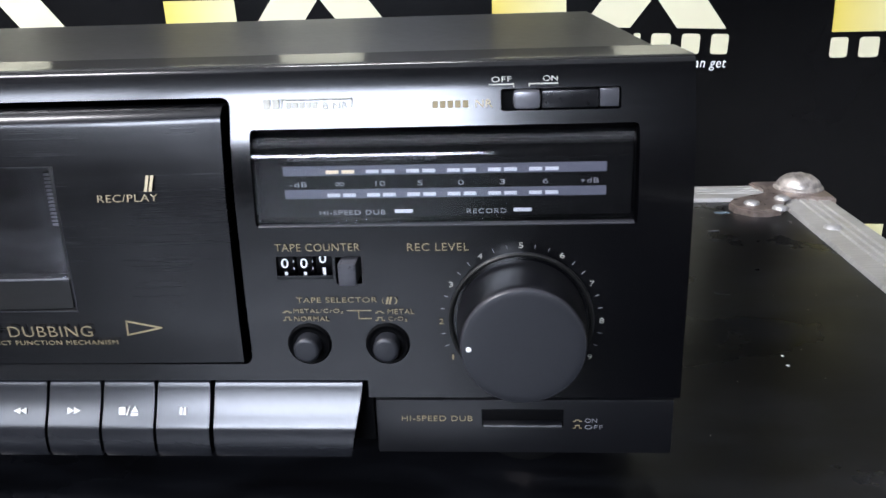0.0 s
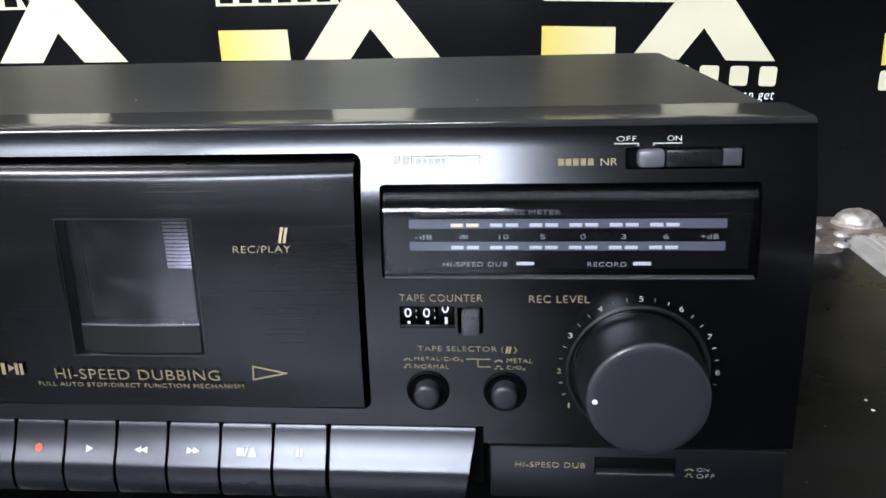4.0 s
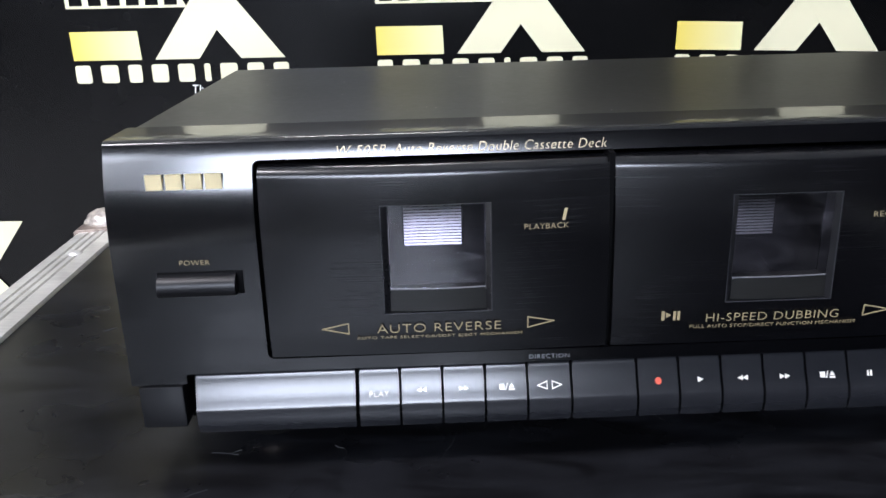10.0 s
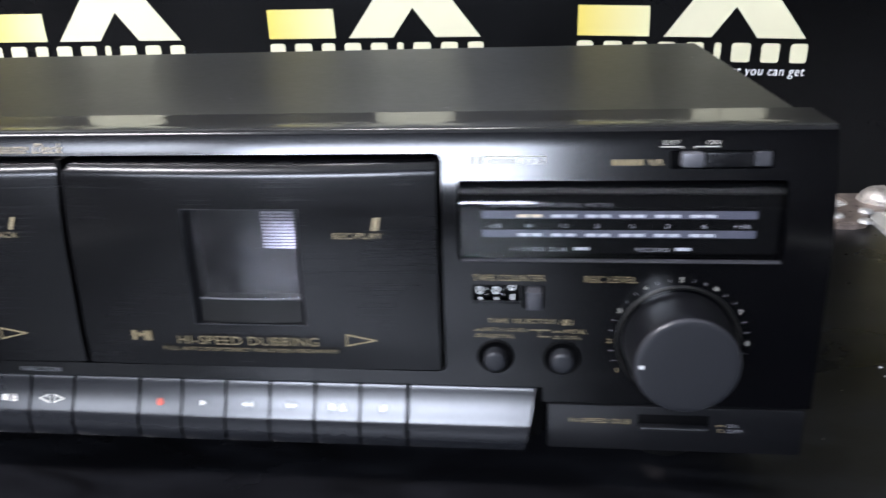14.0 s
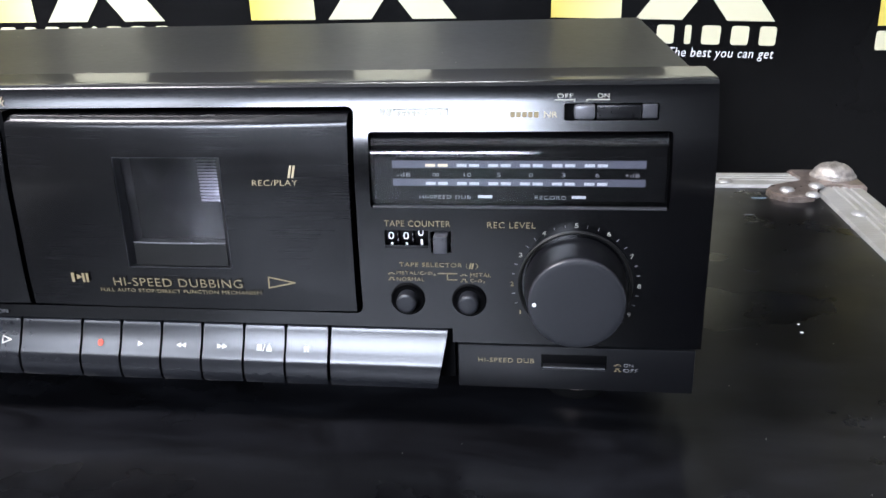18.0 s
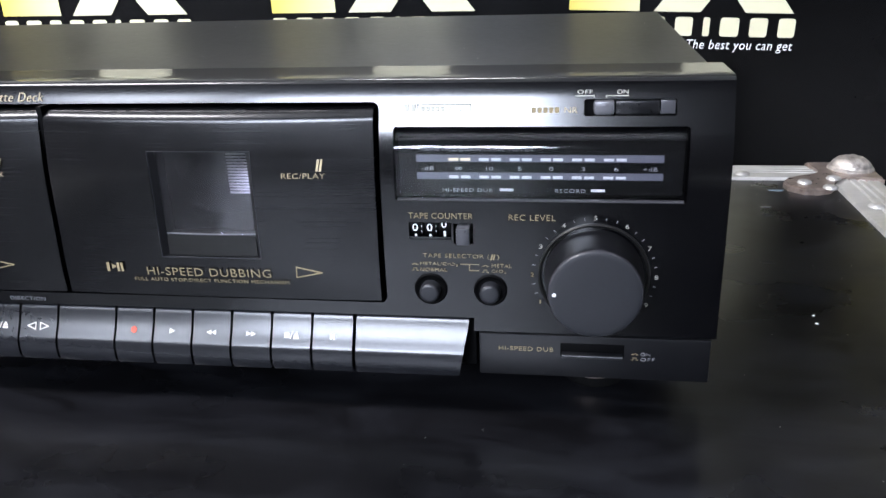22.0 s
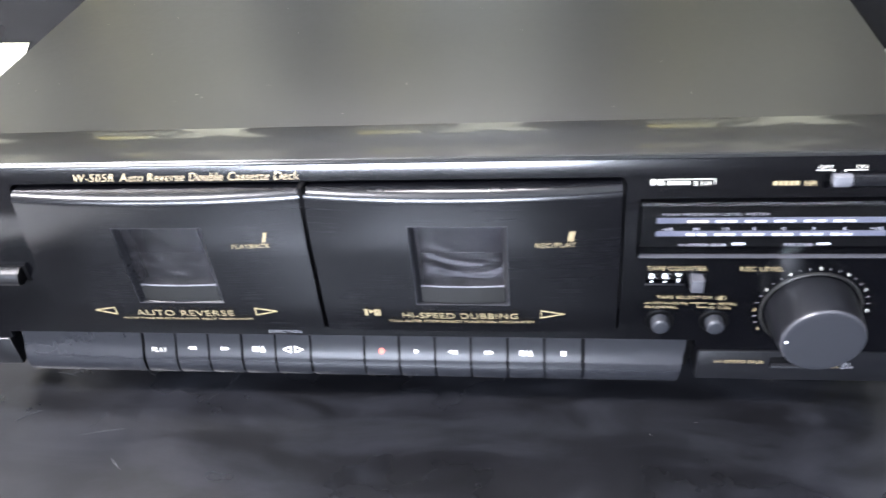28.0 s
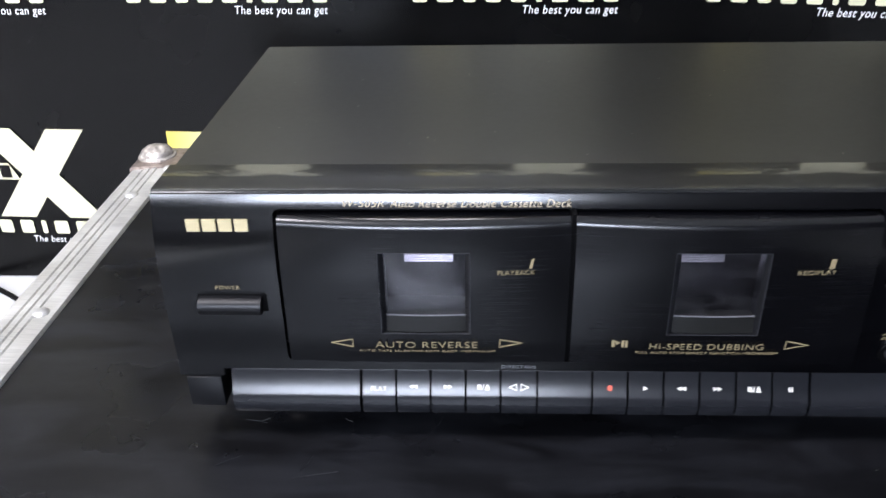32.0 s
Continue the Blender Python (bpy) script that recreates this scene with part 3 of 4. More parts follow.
def corner(x, y, sx, sy):
    # a plate with rounded lobes, its tip over the corner
    half = [(0.0430, 0.0), (0.0428, 0.008), (0.0405, 0.015), (0.0385, 0.022), (0.0400, 0.029), (0.0460, 0.034), (0.0560, 0.036), (0.0660, 0.042), (0.0700, 0.051), (0.0690, 0.060)]
    lobes = [(0.0, 0.0)] + half + [(v, u) for u, v in half[::-1]]
    bm = bmesh.new()
    top = [bm.verts.new((x + sx * (u - 0.002), y + sy * (v - 0.002), 0.0046)) for u, v in lobes]
    low = [bm.verts.new((x + sx * (u - 0.002), y + sy * (v - 0.002), -0.03)) for u, v in lobes]
    bm.faces.new(top)
    bm.faces.new(low)
    for i in range(len(lobes)):
        j = (i + 1) % len(lobes)
        bm.faces.new((top[i], top[j], low[j], low[i]))
    bmesh.ops.bevel(bm, geom=[e for e in bm.edges if all(v.co.z > 0 for v in e.verts)], offset=0.0012, segments=2, affect="EDGES")
    plate = case_part("corner_plate", bm, STEEL, "tarnished steel corner plate")
    ball = lathe([(0.0160, 0.0), (0.0158, 0.0014), (0.0140, 0.0026)] + [(0.0140 * math.cos(a), 0.0022 + 0.0078 * math.sin(a)) for a in [radians(d) for d in range(12, 86, 8)]] + [(0.0006, 0.0100)], (x + sx * 0.0135, y + sy * 0.0155, 0.0042 - FLOOR_Z), 32, "z")
    for v in ball.verts:
        v.co.z += 0.0006 * math.sin(v.co.x * 700) * math.cos(v.co.y * 610) * min(1, max(0, (v.co.z + FLOOR_Z - 0.007) * 300))
    part("corner_ball", ball, WORN, plate, "rubbed steel ball")
    for u, v in ((0.033, 0.043), (0.055, 0.053), (0.041, 0.065)):
        part("rivet", dome(x + sx * u, y + sy * v, 0.0044 - FLOOR_Z, 0.0050, 0.0026), RIVET, plate)


for x, sx in ((CX0, 1), (CX1, -1)):
    for y, sy in ((CY0, 1), (CY1, -1)):
        corner(x, y, sx, sy)

# ---------------------------------------------------------------- cassette deck
deck = thing("cassette_deck", "black double cassette deck with gold lettering on a flight case", "cassette deck", (0, 0, 0.0010))
XL, XR, ZB, ZT = -0.2170, 0.2115, 0.0160, 0.1287
BAY = (-0.1646, 0.0907, 0.0463, 0.1213)      # opening round both doors
METER = (0.0958, 0.1974, 0.0869, 0.1130)
SLOT = (0.1620, 0.1928, 0.1164, 0.1218)
COUNT = (0.1003, 0.1158, 0.0733, 0.0788)
KEY_GAP = (-0.1960, 0.1235, 0.0100, 0.0412)
LBLOCK = (-0.30, -0.1955, 0.0, 0.0372)
RSTRIP = (0.1230, 0.30, 0.0, 0.0358)
holes = [BAY, METER, SLOT, COUNT, KEY_GAP, LBLOCK, RSTRIP, (0.1166, 0.1238, 0.0708, 0.0785)]
xs = cuts(XL, XR, 0.02, *[v for h in holes for v in h[:2] if XL < v < XR])
zs = cuts(ZB, ZT, 0.004, 0.095, 0.105, 0.111, 0.1274, 0.1281, *[v for h in holes for v in h[2:] if ZB < v < ZT])
part("front_panel", sheet(xs, zs, holes, lambda x, z: front(z), 0.0125), PANEL, deck, "brushed black plastic front", smooth=40)
part("panel_backing", boxed(XL + 0.003, XR - 0.003, 0.0128, 0.015, ZB, 0.0462), BLACK, deck)
part("panel_backing", boxed(0.0910, XR - 0.003, 0.0128, 0.015, 0.0462, ZT - 0.003), BLACK, deck)
part("panel_backing", boxed(XL + 0.003, -0.1650, 0.0128, 0.015, 0.0462, ZT - 0.003), BLACK, deck)



def fillet(x, z, sx, sz, r):
    """Fills the square corner of an opening so that it reads as rounded."""
    pts = [(x, z)] + [(x + sx * r * (1 - math.cos(a)), z + sz * r * (1 - math.sin(a))) for a in [radians(d) for d in (90, 70, 50, 30, 10, 0)]][::-1]
    bm = bmesh.new()
    f = [bm.verts.new((px, front(pz), pz)) for px, pz in pts]
    b = [bm.verts.new((px, 0.0125, pz)) for px, pz in pts]
    bm.faces.new(f)
    for i in range(len(pts)):
        j = (i + 1) % len(pts)
        bm.faces.new((f[i], f[j], b[j], b[i]))
    return part("corner_fillet", bm, PANEL, deck, smooth=40)


for (x0, x1, z0, z1), r in ((BAY, 0.0026), (METER, 0.0012), (SLOT, 0.0007)):
    for x, sx in ((x0, 1), (x1, -1)):
        for z, sz in ((z0, 1), (z1, -1)):
            fillet(x, z, sx, sz, r)

# top lip of the front and the sheet steel cover behind it
part("top_lip", run([(0.0098, ZT), (0.0104, ZT + 0.0004), (0.0358, ZT + 0.0004), (0.0365, ZT), (0.0365, ZT - 0.006), (0.0126, ZT - 0.006)], XL, XR), LIP, deck, "glossy black plastic top lip", smooth=30)
for x in (XL, XR - 0.003):
    part("side_cheek", boxed(x, x + 0.003, 0.0127, 0.0365, ZB, ZT - 0.0062), LIP, deck)
cx0, cx1, cz = XL + 0.0005, XR - 0.0030, ZT - 0.0005
cover = run([(0.0368, cz - 0.008), (0.0368, cz), (0.2294, cz), (0.2310, cz - 0.0016), (0.2310, ZB + 0.004), (0.0475, ZB + 0.004), (0.0475, cz - 0.008)], cx0, cx1)
bmesh.ops.bevel(cover, geom=[e for e in cover.edges if all(v.co.z > cz - 0.0001 for v in e.verts) and abs(e.verts[0].co.x - e.verts[1].co.x) < 1e-6], offset=0.0014, segments=3, affect="EDGES")
part("top_cover", cover, COVER, deck, "satin black painted steel cover")
for fx in (-0.172, 0.170):
    for fy in (0.0365, 0.19):
        foot = part("foot", lathe([(0.0125, -0.0010), (0.0138, 0.002), (0.0140, 0.013), (0.0135, 0.0200), (0.001, 0.0200)], (fx, fy, 0.0), 32, "z"), RUBBER, deck, "round black foot with a bright ring")
        part("foot_ring", lathe([(0.0139, 0.0040), (0.0144, 0.0043), (0.0145, 0.0049), (0.0144, 0.0055), (0.0139, 0.0058)], (fx, fy, 0.0), 40, "z"), STEEL, foot)

# lower corner block and lower strip
part("corner_block", boxed(-0.2145, -0.1978, -0.0012, 0.0125, 0.0192, 0.0366, bevel=0.0008), DARK, deck)
strip = part("lower_strip", boxed(0.1253, 0.2098, -0.0012, 0.0122, 0.0180, 0.0354, bevel=0.0008), DARK, deck)
part("key_bay", boxed(-0.1955, 0.1232, 0.0085, 0.0122, 0.0165, 0.0462), BLACK, deck)

# cassette doors


def cassette_door(x0, x1, wx, label):
    z0, z1 = 0.0488, DOOR_EDGE[-1][0]
    w = (wx - 0.0197, wx + 0.0197, 0.0650, 0.1060)
    xs = cuts(x0, x1, 0.006, w[0], w[1])
    zs = cuts(z0, z1, 0.004, w[2], w[3], 0.112, 0.1145, *[p[0] for p in DOOR_EDGE[5:]])
    face = lambda x, z: door_y((x - x0) / (x1 - x0), z)
    door = part("cassette_door", sheet(xs, zs, [w], face, 0.0085), DOOR, deck, label, smooth=50)
    # sloping frame round the pane
    yo = face(wx, 0.085)
    bm = bmesh.new()
    outer = [(w[0], w[2]), (w[1], w[2]), (w[1], w[3]), (w[0], w[3])]
    inner = [(w[0] + 0.0024, w[2] + 0.0006), (w[1] - 0.0020, w[2] + 0.0006), (w[1] - 0.0020, w[3] - 0.0006), (w[0] + 0.0024, w[3] - 0.0006)]
    o = [bm.verts.new((x, face(x, z) + 0.0002, z)) for x, z in outer]
    i = [bm.verts.new((x, yo + 0.0024, z)) for x, z in inner]
    d = [bm.verts.new((x, yo + 0.0090, z)) for x, z in inner]
    for k in range(4):
        n = (k + 1) % 4
        bm.faces.new((o[k], o[n], i[n], i[k]))
        bm.faces.new((i[k], i[n], d[n], d[k]))
    part("window_frame", bm, DARK, door, smooth=20)
    # the highlight on the frame's bevel, drawn as a paler line
    rim = ring_line([(w[0] + 0.0002, w[2] + 0.0002), (w[1] - 0.0002, w[2] + 0.0002), (w[1] - 0.0002, w[3] - 0.0002), (w[0] + 0.0002, w[3] - 0.0002)], 0, 0.00026)
    for v in rim.verts:
        v.co.y += face(v.co.x, v.co.z) - 0.0001
    part("frame_highlight", rim, EDGE, door, "thin painted highlight round the window", smooth=None)
    px0, px1 = inner[0][0], inner[1][0]
    pane = []
    for k in range(13):
        u = k / 12
        pane.append((px0 + (px1 - px0) * u, yo + 0.0026 - 0.0008 * (1 - (2 * u - 1) ** 2)))
    bm = rise(pane + [(x, y + 0.0005) for x, y in pane[::-1]], 0.0743, 0.1054)
    glass = part("window_pane", bm, GLASS, door, "smoked clear window pane", smooth=60)
    glass.visible_shadow = False
    bm = bmesh.new()
    outline = pane + [(px1, yo + 0.0085), (px0, yo + 0.0085)]
    a = [bm.verts.new((x, y - 0.0008, 0.0656)) for x, y in outline]
    b = [bm.verts.new((x, y - 0.0004, 0.0738)) for x, y in outline]
    for k in range(len(outline)):
        n = (k + 1) % len(outline)
        bm.faces.new((a[k], a[n], b[n], b[k]))
    bm.faces.new(a)
    bm.faces.new(b)
    bmesh.ops.bevel(bm, geom=[e for e in bm.edges if all(v.co.z > 0.07 for v in e.verts)], offset=0.0006, segments=2, affect="EDGES")
    part("window_step", bm, LIP, door, "glossy black step under the pane", smooth=40)
    # pale strip in place of the glint on the step's rounded edge
    edge = [(x, y - 0.0006) for x, y in pane] + [(x, y + 0.0002) for x, y in pane[::-1]]
    part("pane_glint", rise(edge, 0.0739, 0.07425), GLINT, door, "painted glint along the pane's lower edge", smooth=40)
    # loose clear film behind the pane, smooth above and rucked up below
    bm = bmesh.new()
    nx, nz = 44, 40
    fx0, fx1, fz0, fz1 = px0 + 0.0006, px1 - 0.0006, 0.0670, 0.1040
    rows = []
    for j in range(nz + 1):
        z = fz0 + (fz1 - fz0) * j / nz
        line = []
        for i in range(nx + 1):
            x = fx0 + (fx1 - fx0) * i / nx
            u = (x - fx0) / (fx1 - fx0)
            crest = 0.0905 - 0.0085 * u ** 0.7 + 0.0012 * math.sin(u * 9 + wx * 60)
            lean = 0.50 * (min(z, crest) - fz0) - 0.45 * max(z - crest, 0.0)
            low = max(0.0, 1 - (z - fz0) / (crest - fz0))
            ruck = math.sin((z - 0.35 * (u - 0.5) ** 2 * 0.04) * 1500 + 3 * u) * 0.00012 * min(1.0, 3 * low)
            ruck += 0.0009 * low * noise.noise(Vector((x * 70 + z * 90, wx * 30, z * 420)))
            line.append(bm.verts.new((x, yo + 0.0052 + lean + ruck, z)))
        rows.append(line)
    for p, q in zip(rows, rows[1:]):
        for i in range(nx):
            bm.faces.new((p[i], p[i + 1], q[i + 1], q[i]))
    film = part("film", bm, FILM, door, "rucked clear protective film", smooth=80)
    film.visible_shadow = False
    return door


def well(wx, mid):
    """The hollow behind a door, with the bright ribbed plate at its back."""
    bm = bmesh.new()
    x0, x1, y0, y1, z0, z1 = wx - 0.055, wx + 0.055, 0.0087, 0.046, 0.052, 0.118
    v = {(i, j, k): bm.verts.new(((x0, x1)[i], (y0, y1)[j], (z0, z1)[k])) for i in (0, 1) for j in (0, 1) for k in (0, 1)}
    for q in (((0, 1, 0), (1, 1, 0), (1, 1, 1), (0, 1, 1)), ((0, 0, 0), (0, 1, 0), (0, 1, 1), (0, 0, 1)), ((1, 0, 0), (1, 1, 0), (1, 1, 1), (1, 0, 1)), ((0, 0, 0), (1, 0, 0), (1, 1, 0), (0, 1, 0)), ((0, 0, 1), (1, 0, 1), (1, 1, 1), (0, 1, 1))):
        bm.faces.new([v[p] for p in q])
    hollow = part("cassette_well", bm, WELL, deck, "dark hollow behind the door", smooth=None)
    plate = part("ribbed_plate", boxed(mid - 0.0125, mid + 0.0125, 0.0396, 0.0430, 0.0761, 0.0946, bevel=0.0004), BLACK, hollow, "dark plate with bright ribs")
    sect = [(0.0395, -0.00034), (0.0387, -0.00034), (0.03876, -0.00017), (0.03886, 0.00007), (0.03898, 0.00032), (0.0395, 0.00032)]
    rib = mesh_of(run(sect, -0.0118, 0.0118), "rib", 40)
    rib.materials.append(FOIL)
    for k in range(14):
        part("rib", rib, FOIL, plate, "bright foil rib" if k == 0 else "").matrix_basis = Matrix.Translation((mid, 0, 0.0768 + k * 0.00128))
    return hollow


DOOR1, DOOR2 = (-0.1622, -0.0379), (-0.0358, 0.0893)
d1 = cassette_door(*DOOR1, -0.1000, "brushed black cassette door for playback")
d2 = cassette_door(*DOOR2, 0.0252, "brushed black cassette door for recording")
well(-0.1000, -0.1008)
well(0.0252, 0.0283)
part("bay_divider", boxed(-0.0378, -0.0359, 0.0010, 0.012, 0.0464, 0.1212), BLACK, deck)


def on_door(span):
    def y_at(x, z):
        return door_y((x - span[0]) / (span[1] - span[0]), z)
    return y_at


def door_text(door, span, body, x0, x1, z, h, mat=GOLD, **kw):
    f = on_door(span)
    ym = f((x0 + x1) / 2, z)
    ob = write(body, x0, x1, z, h, mat, door, y=ym, slope=(f((x0 + x1) / 2, z + 0.002) - f((x0 + x1) / 2, z - 0.002)) / 0.004, **kw)
    # bend long lettering with the bulging door
    me = ob.data
    for v in me.vertices:
        w = ob.matrix_basis @ v.co
        v.co.y += f(w.x, w.z) - ym - 0.00035
    return ob


def door_line(door, span, pts, wide):
    f = on_door(span)
    bm = ring_line(pts, 0, wide)
    for v in bm.verts:
        v.co.y += f(v.co.x, v.co.z) - 0.0003
    return part("arrow_outline", bm, GOLD, door, smooth=None)


door_text(d1, DOOR1, "AUTO REVERSE", -0.1227, -0.0772, 0.0597, 0.0035)
door_text(d1, DOOR1, "AUTO TAPE SELECTOR/SOFT EJECT MECHANISM", -0.1303, -0.0694, 0.0560, 0.0014)
door_text(d1, DOOR1, "PLAYBACK", -0.0687, -0.0529, 0.0969, 0.0019)
door_text(d1, DOOR1, "I", -0.0553, -0.0532, 0.1008, 0.0042, shear=0.2, bold=0.03)
door_line(d1, DOOR1, [(-0.1427, 0.0599), (-0.1331, 0.0577), (-0.1331, 0.0619)], 0.0004)
door_line(d1, DOOR1, [(-0.0672, 0.0621), (-0.0672, 0.0579), (-0.0576, 0.0602)], 0.0004)
door_text(d2, DOOR2, "HI-SPEED DUBBING", -0.0012, 0.0481, 0.0595, 0.0033)
door_text(d2, DOOR2, "FULL AUTO STOP/DIRECT FUNCTION MECHANISM", -0.0070, 0.0548, 0.0560, 0.0014)
door_text(d2, DOOR2, "REC/PLAY", 0.0562, 0.0719, 0.0973, 0.0019)
door_text(d2, DOOR2, "II", 0.0687, 0.0714, 0.1010, 0.0042, shear=0.2, bold=0.03)
door_text(d2, DOOR2, "I", -0.0178, -0.0166, 0.0606, 0.0036, bold=0.03)
door_text(d2, DOOR2, "II", -0.0135, -0.0110, 0.0606, 0.0036, bold=0.03)
f2 = on_door(DOOR2)
part("arrow_mark", flat([(-0.0160, 0.0595), (-0.0160, 0.0617), (-0.0140, 0.0606)], f2(-0.015, 0.0606) - 0.0003), GOLD, d2, smooth=None)
door_line(d2, DOOR2, [(0.0580, 0.0621), (0.0578, 0.0579), (0.0676, 0.0600)], 0.0004)

# badge, model line and power button
badge = part("maker_badge", merge(*[flat([(-0.2020 + k * 0.0070, 0.1122), (-0.1962 + k * 0.0070, 0.1122), (-0.1962 + k * 0.0070, 0.1177), (-0.2020 + k * 0.0070, 0.1177)], front(0.115) - 0.0013, 0.0012) for k in range(4)]), BADGE, deck, "pale gold raised maker's badge", smooth=None)
write("W-505R", -0.1342, -0.1168, 0.1238, 0.0032, PALE_GOLD, deck, shear=0.25)
write("Auto Reverse Double Cassette Deck", -0.1140, -0.0378, 0.1238, 0.0034, PALE_GOLD, deck, shear=0.25)
write("POWER", -0.1928, -0.1820, 0.0859, 0.0018, GOLD, deck)
part("power_slot", boxed(-0.2015, -0.1705, -0.0004, 0.002, 0.0735, 0.0825, bevel=0.0003), BLACK, deck)
part("power_button", run([(0.001, 0.0742), (-0.0036, 0.0742), (-0.0052, 0.0748), (-0.0061, 0.0762), (-0.0062, 0.0780), (-0.0054, 0.0799), (-0.0040, 0.0812), (-0.0020, 0.0818), (0.001, 0.0818)], -0.2005, -0.1726), BUTTON, deck, "black bar-shaped power button", smooth=30)
write("DIRECTION", -0.0660, -0.0506, 0.0436, 0.0016, GREY_PRINT, deck)

# keys
key_section = [(0.0080, 0.0386), (0.0052, 0.0387), (0.0046, 0.0384), (0.0042, 0.0378)]
# the face turns from leaning back to upright, then under
for height, lean in ((0.0366, 20), (0.0352, 22), (0.0336, 24), (0.0320, 25.5), (0.0304, 27.5), (0.0288, 29.5), (0.0270, 31), (0.0262, 29), (0.0256, 22), (0.0249, 17), (0.0240, 13), (0.0229, 9), (0.0215, 4), (0.0199, -2), (0.0181, -8), (0.0168, -14)):
    last = key_section[-1]
    key_section.append((last[0] - (last[1] - height) * math.tan(radians(lean)), height))
key_section.append((0.0080, 0.0164))


def key_face(z):
    pts = sorted((p[1], p[0]) for p in key_section[2:-1])
    return float(np.interp(z, [p[0] for p in pts], [p[1] for p in pts]))


def key(x0, x1, label):
    bm = run(key_section, x0 + 0.0003, x1 - 0.0003)
    for v in bm.verts:
        # the two outer bars taper towards their free ends
        if x1 > 0.12 and v.co.x > x1 - 0.001:
            v.co.x -= 0.0040 * (0.0387 - v.co.z) / 0.0223
        if x0 < -0.19 and v.co.x < x0 + 0.001:
            v.co.x += 0.0012 * (0.0387 - v.co.z) / 0.0223
    bmesh.ops.bevel(bm, geom=[e for e in bm.edges if abs(e.verts[0].co.x - e.verts[1].co.x) < 0.003], offset=0.0003, segments=1, affect="EDGES")
    return part("key", bm, KEY, deck, label, smooth=32)


def tri(x, z, w, h, way, hollow=False):
    pts = [(x - way * w / 2, z - h / 2), (x - way * w / 2, z + h / 2), (x + way * w / 2, z)]
    if hollow:
        return ring_line(pts, 0, 0.0003)
    return flat(pts if way > 0 else pts[::-1], 0)


def symbol(bms, parent, mat=KEY_PRINT):
    bm = merge(*bms)
    for v in bm.verts:
        v.co.y += key_face(v.co.z) - 0.0004
    return part("key_symbol", bm, mat, parent, smooth=None)


def square(x, z, w, h):
    return flat([(x - w / 2, z - h / 2), (x + w / 2, z - h / 2), (x + w / 2, z + h / 2), (x - w / 2, z + h / 2)], 0)


ZS = 0.0305
plan = [(-0.1946, -0.1325, "blank"), (-0.1316, -0.1157, "word"), (-0.1153, -0.0994, "rew"), (-0.0990, -0.0829, "fwd"), (-0.0825, -0.0665, "stop"), (-0.0661, -0.0494, "both"), (-0.0490, -0.0238, "blank"),
        (-0.0234, -0.0074, "rec"), (-0.0070, 0.0092, "play"), (0.0096, 0.0257, "rew"), (0.0261, 0.0424, "fwd"), (0.0428, 0.0589, "stop"), (0.0593, 0.0758, "pause"), (0.0766, 0.1216, "blank")]
for x0, x1, use in plan:
    k = key(x0, x1, "wide blank dark grey key bar" if use == "blank" else "dark grey deck key with a printed sign")
    m = (x0 + x1) / 2
    if use == "word":
        word = text_mesh("PLAY", 0.0074, 0.0018, 0.0, -0.015)
        for v in word.vertices:
            # laid on the curved face
            v.co = (v.co.x + m, v.co.y + key_face(v.co.z + ZS - 0.0008) - 0.0004, v.co.z + ZS - 0.0008)
        part("lettering", word, KEY_PRINT, k, smooth=None)
    if use == "rew":
        symbol([tri(m - 0.0010, ZS, 0.0020, 0.0017, -1), tri(m + 0.0010, ZS, 0.0020, 0.0017, -1)], k)
    if use == "fwd":
        symbol([tri(m - 0.0010, ZS, 0.0020, 0.0017, 1), tri(m + 0.0010, ZS, 0.0020, 0.0017, 1)], k)
    if use == "play":
        symbol([tri(m, ZS, 0.0022, 0.0019, 1)], k)
    if use == "pause":
        symbol([square(m - 0.0006, ZS, 0.0007, 0.0019), square(m + 0.0006, ZS, 0.0007, 0.0019)], k)
    if use == "stop":
        slash = flat([(m - 0.0006, ZS - 0.0012), (m - 0.0002, ZS - 0.0012), (m + 0.0006, ZS + 0.0012), (m + 0.0002, ZS + 0.0012)], 0)
        peak = flat([(m + 0.0009, ZS - 0.0003), (m + 0.0031, ZS - 0.0003), (m + 0.0020, ZS + 0.0013)], 0)
        symbol([square(m - 0.0018, ZS, 0.0020, 0.0019), slash, peak, square(m + 0.0020, ZS - 0.0009, 0.0022, 0.0006)], k)
    if use == "both":
        symbol([tri(m - 0.0028, ZS, 0.0036, 0.0026, -1, True), tri(m + 0.0028, ZS, 0.0036, 0.0026, 1, True)], k)
    if use == "rec":
        symbol([flat([(m + 0.0012 * math.cos(a), ZS + 0.0012 * math.sin(a)) for a in [k2 * math.pi / 8 for k2 in range(16)]], 0)], k, RED)

# level meter
mx0, mx1, mz0, mz1 = METER
meter = part("level_meter", boxed(mx0 + 0.0002, mx1 - 0.0002, 0.0098, 0.0124, mz0, mz1), BLACK, deck, "dark level meter with unlit white segments")
gx0, gx1 = mx0 + 0.0010, mx1 - 0.0010
outer = [(0.0085, mz0 + 0.0006), (0.0010, mz0 + 0.0007), (-0.0002, mz0 + 0.0016), (-0.0002, mz0 + 0.0021), (-0.0002, 0.1050), (-0.0002, 0.1056)]
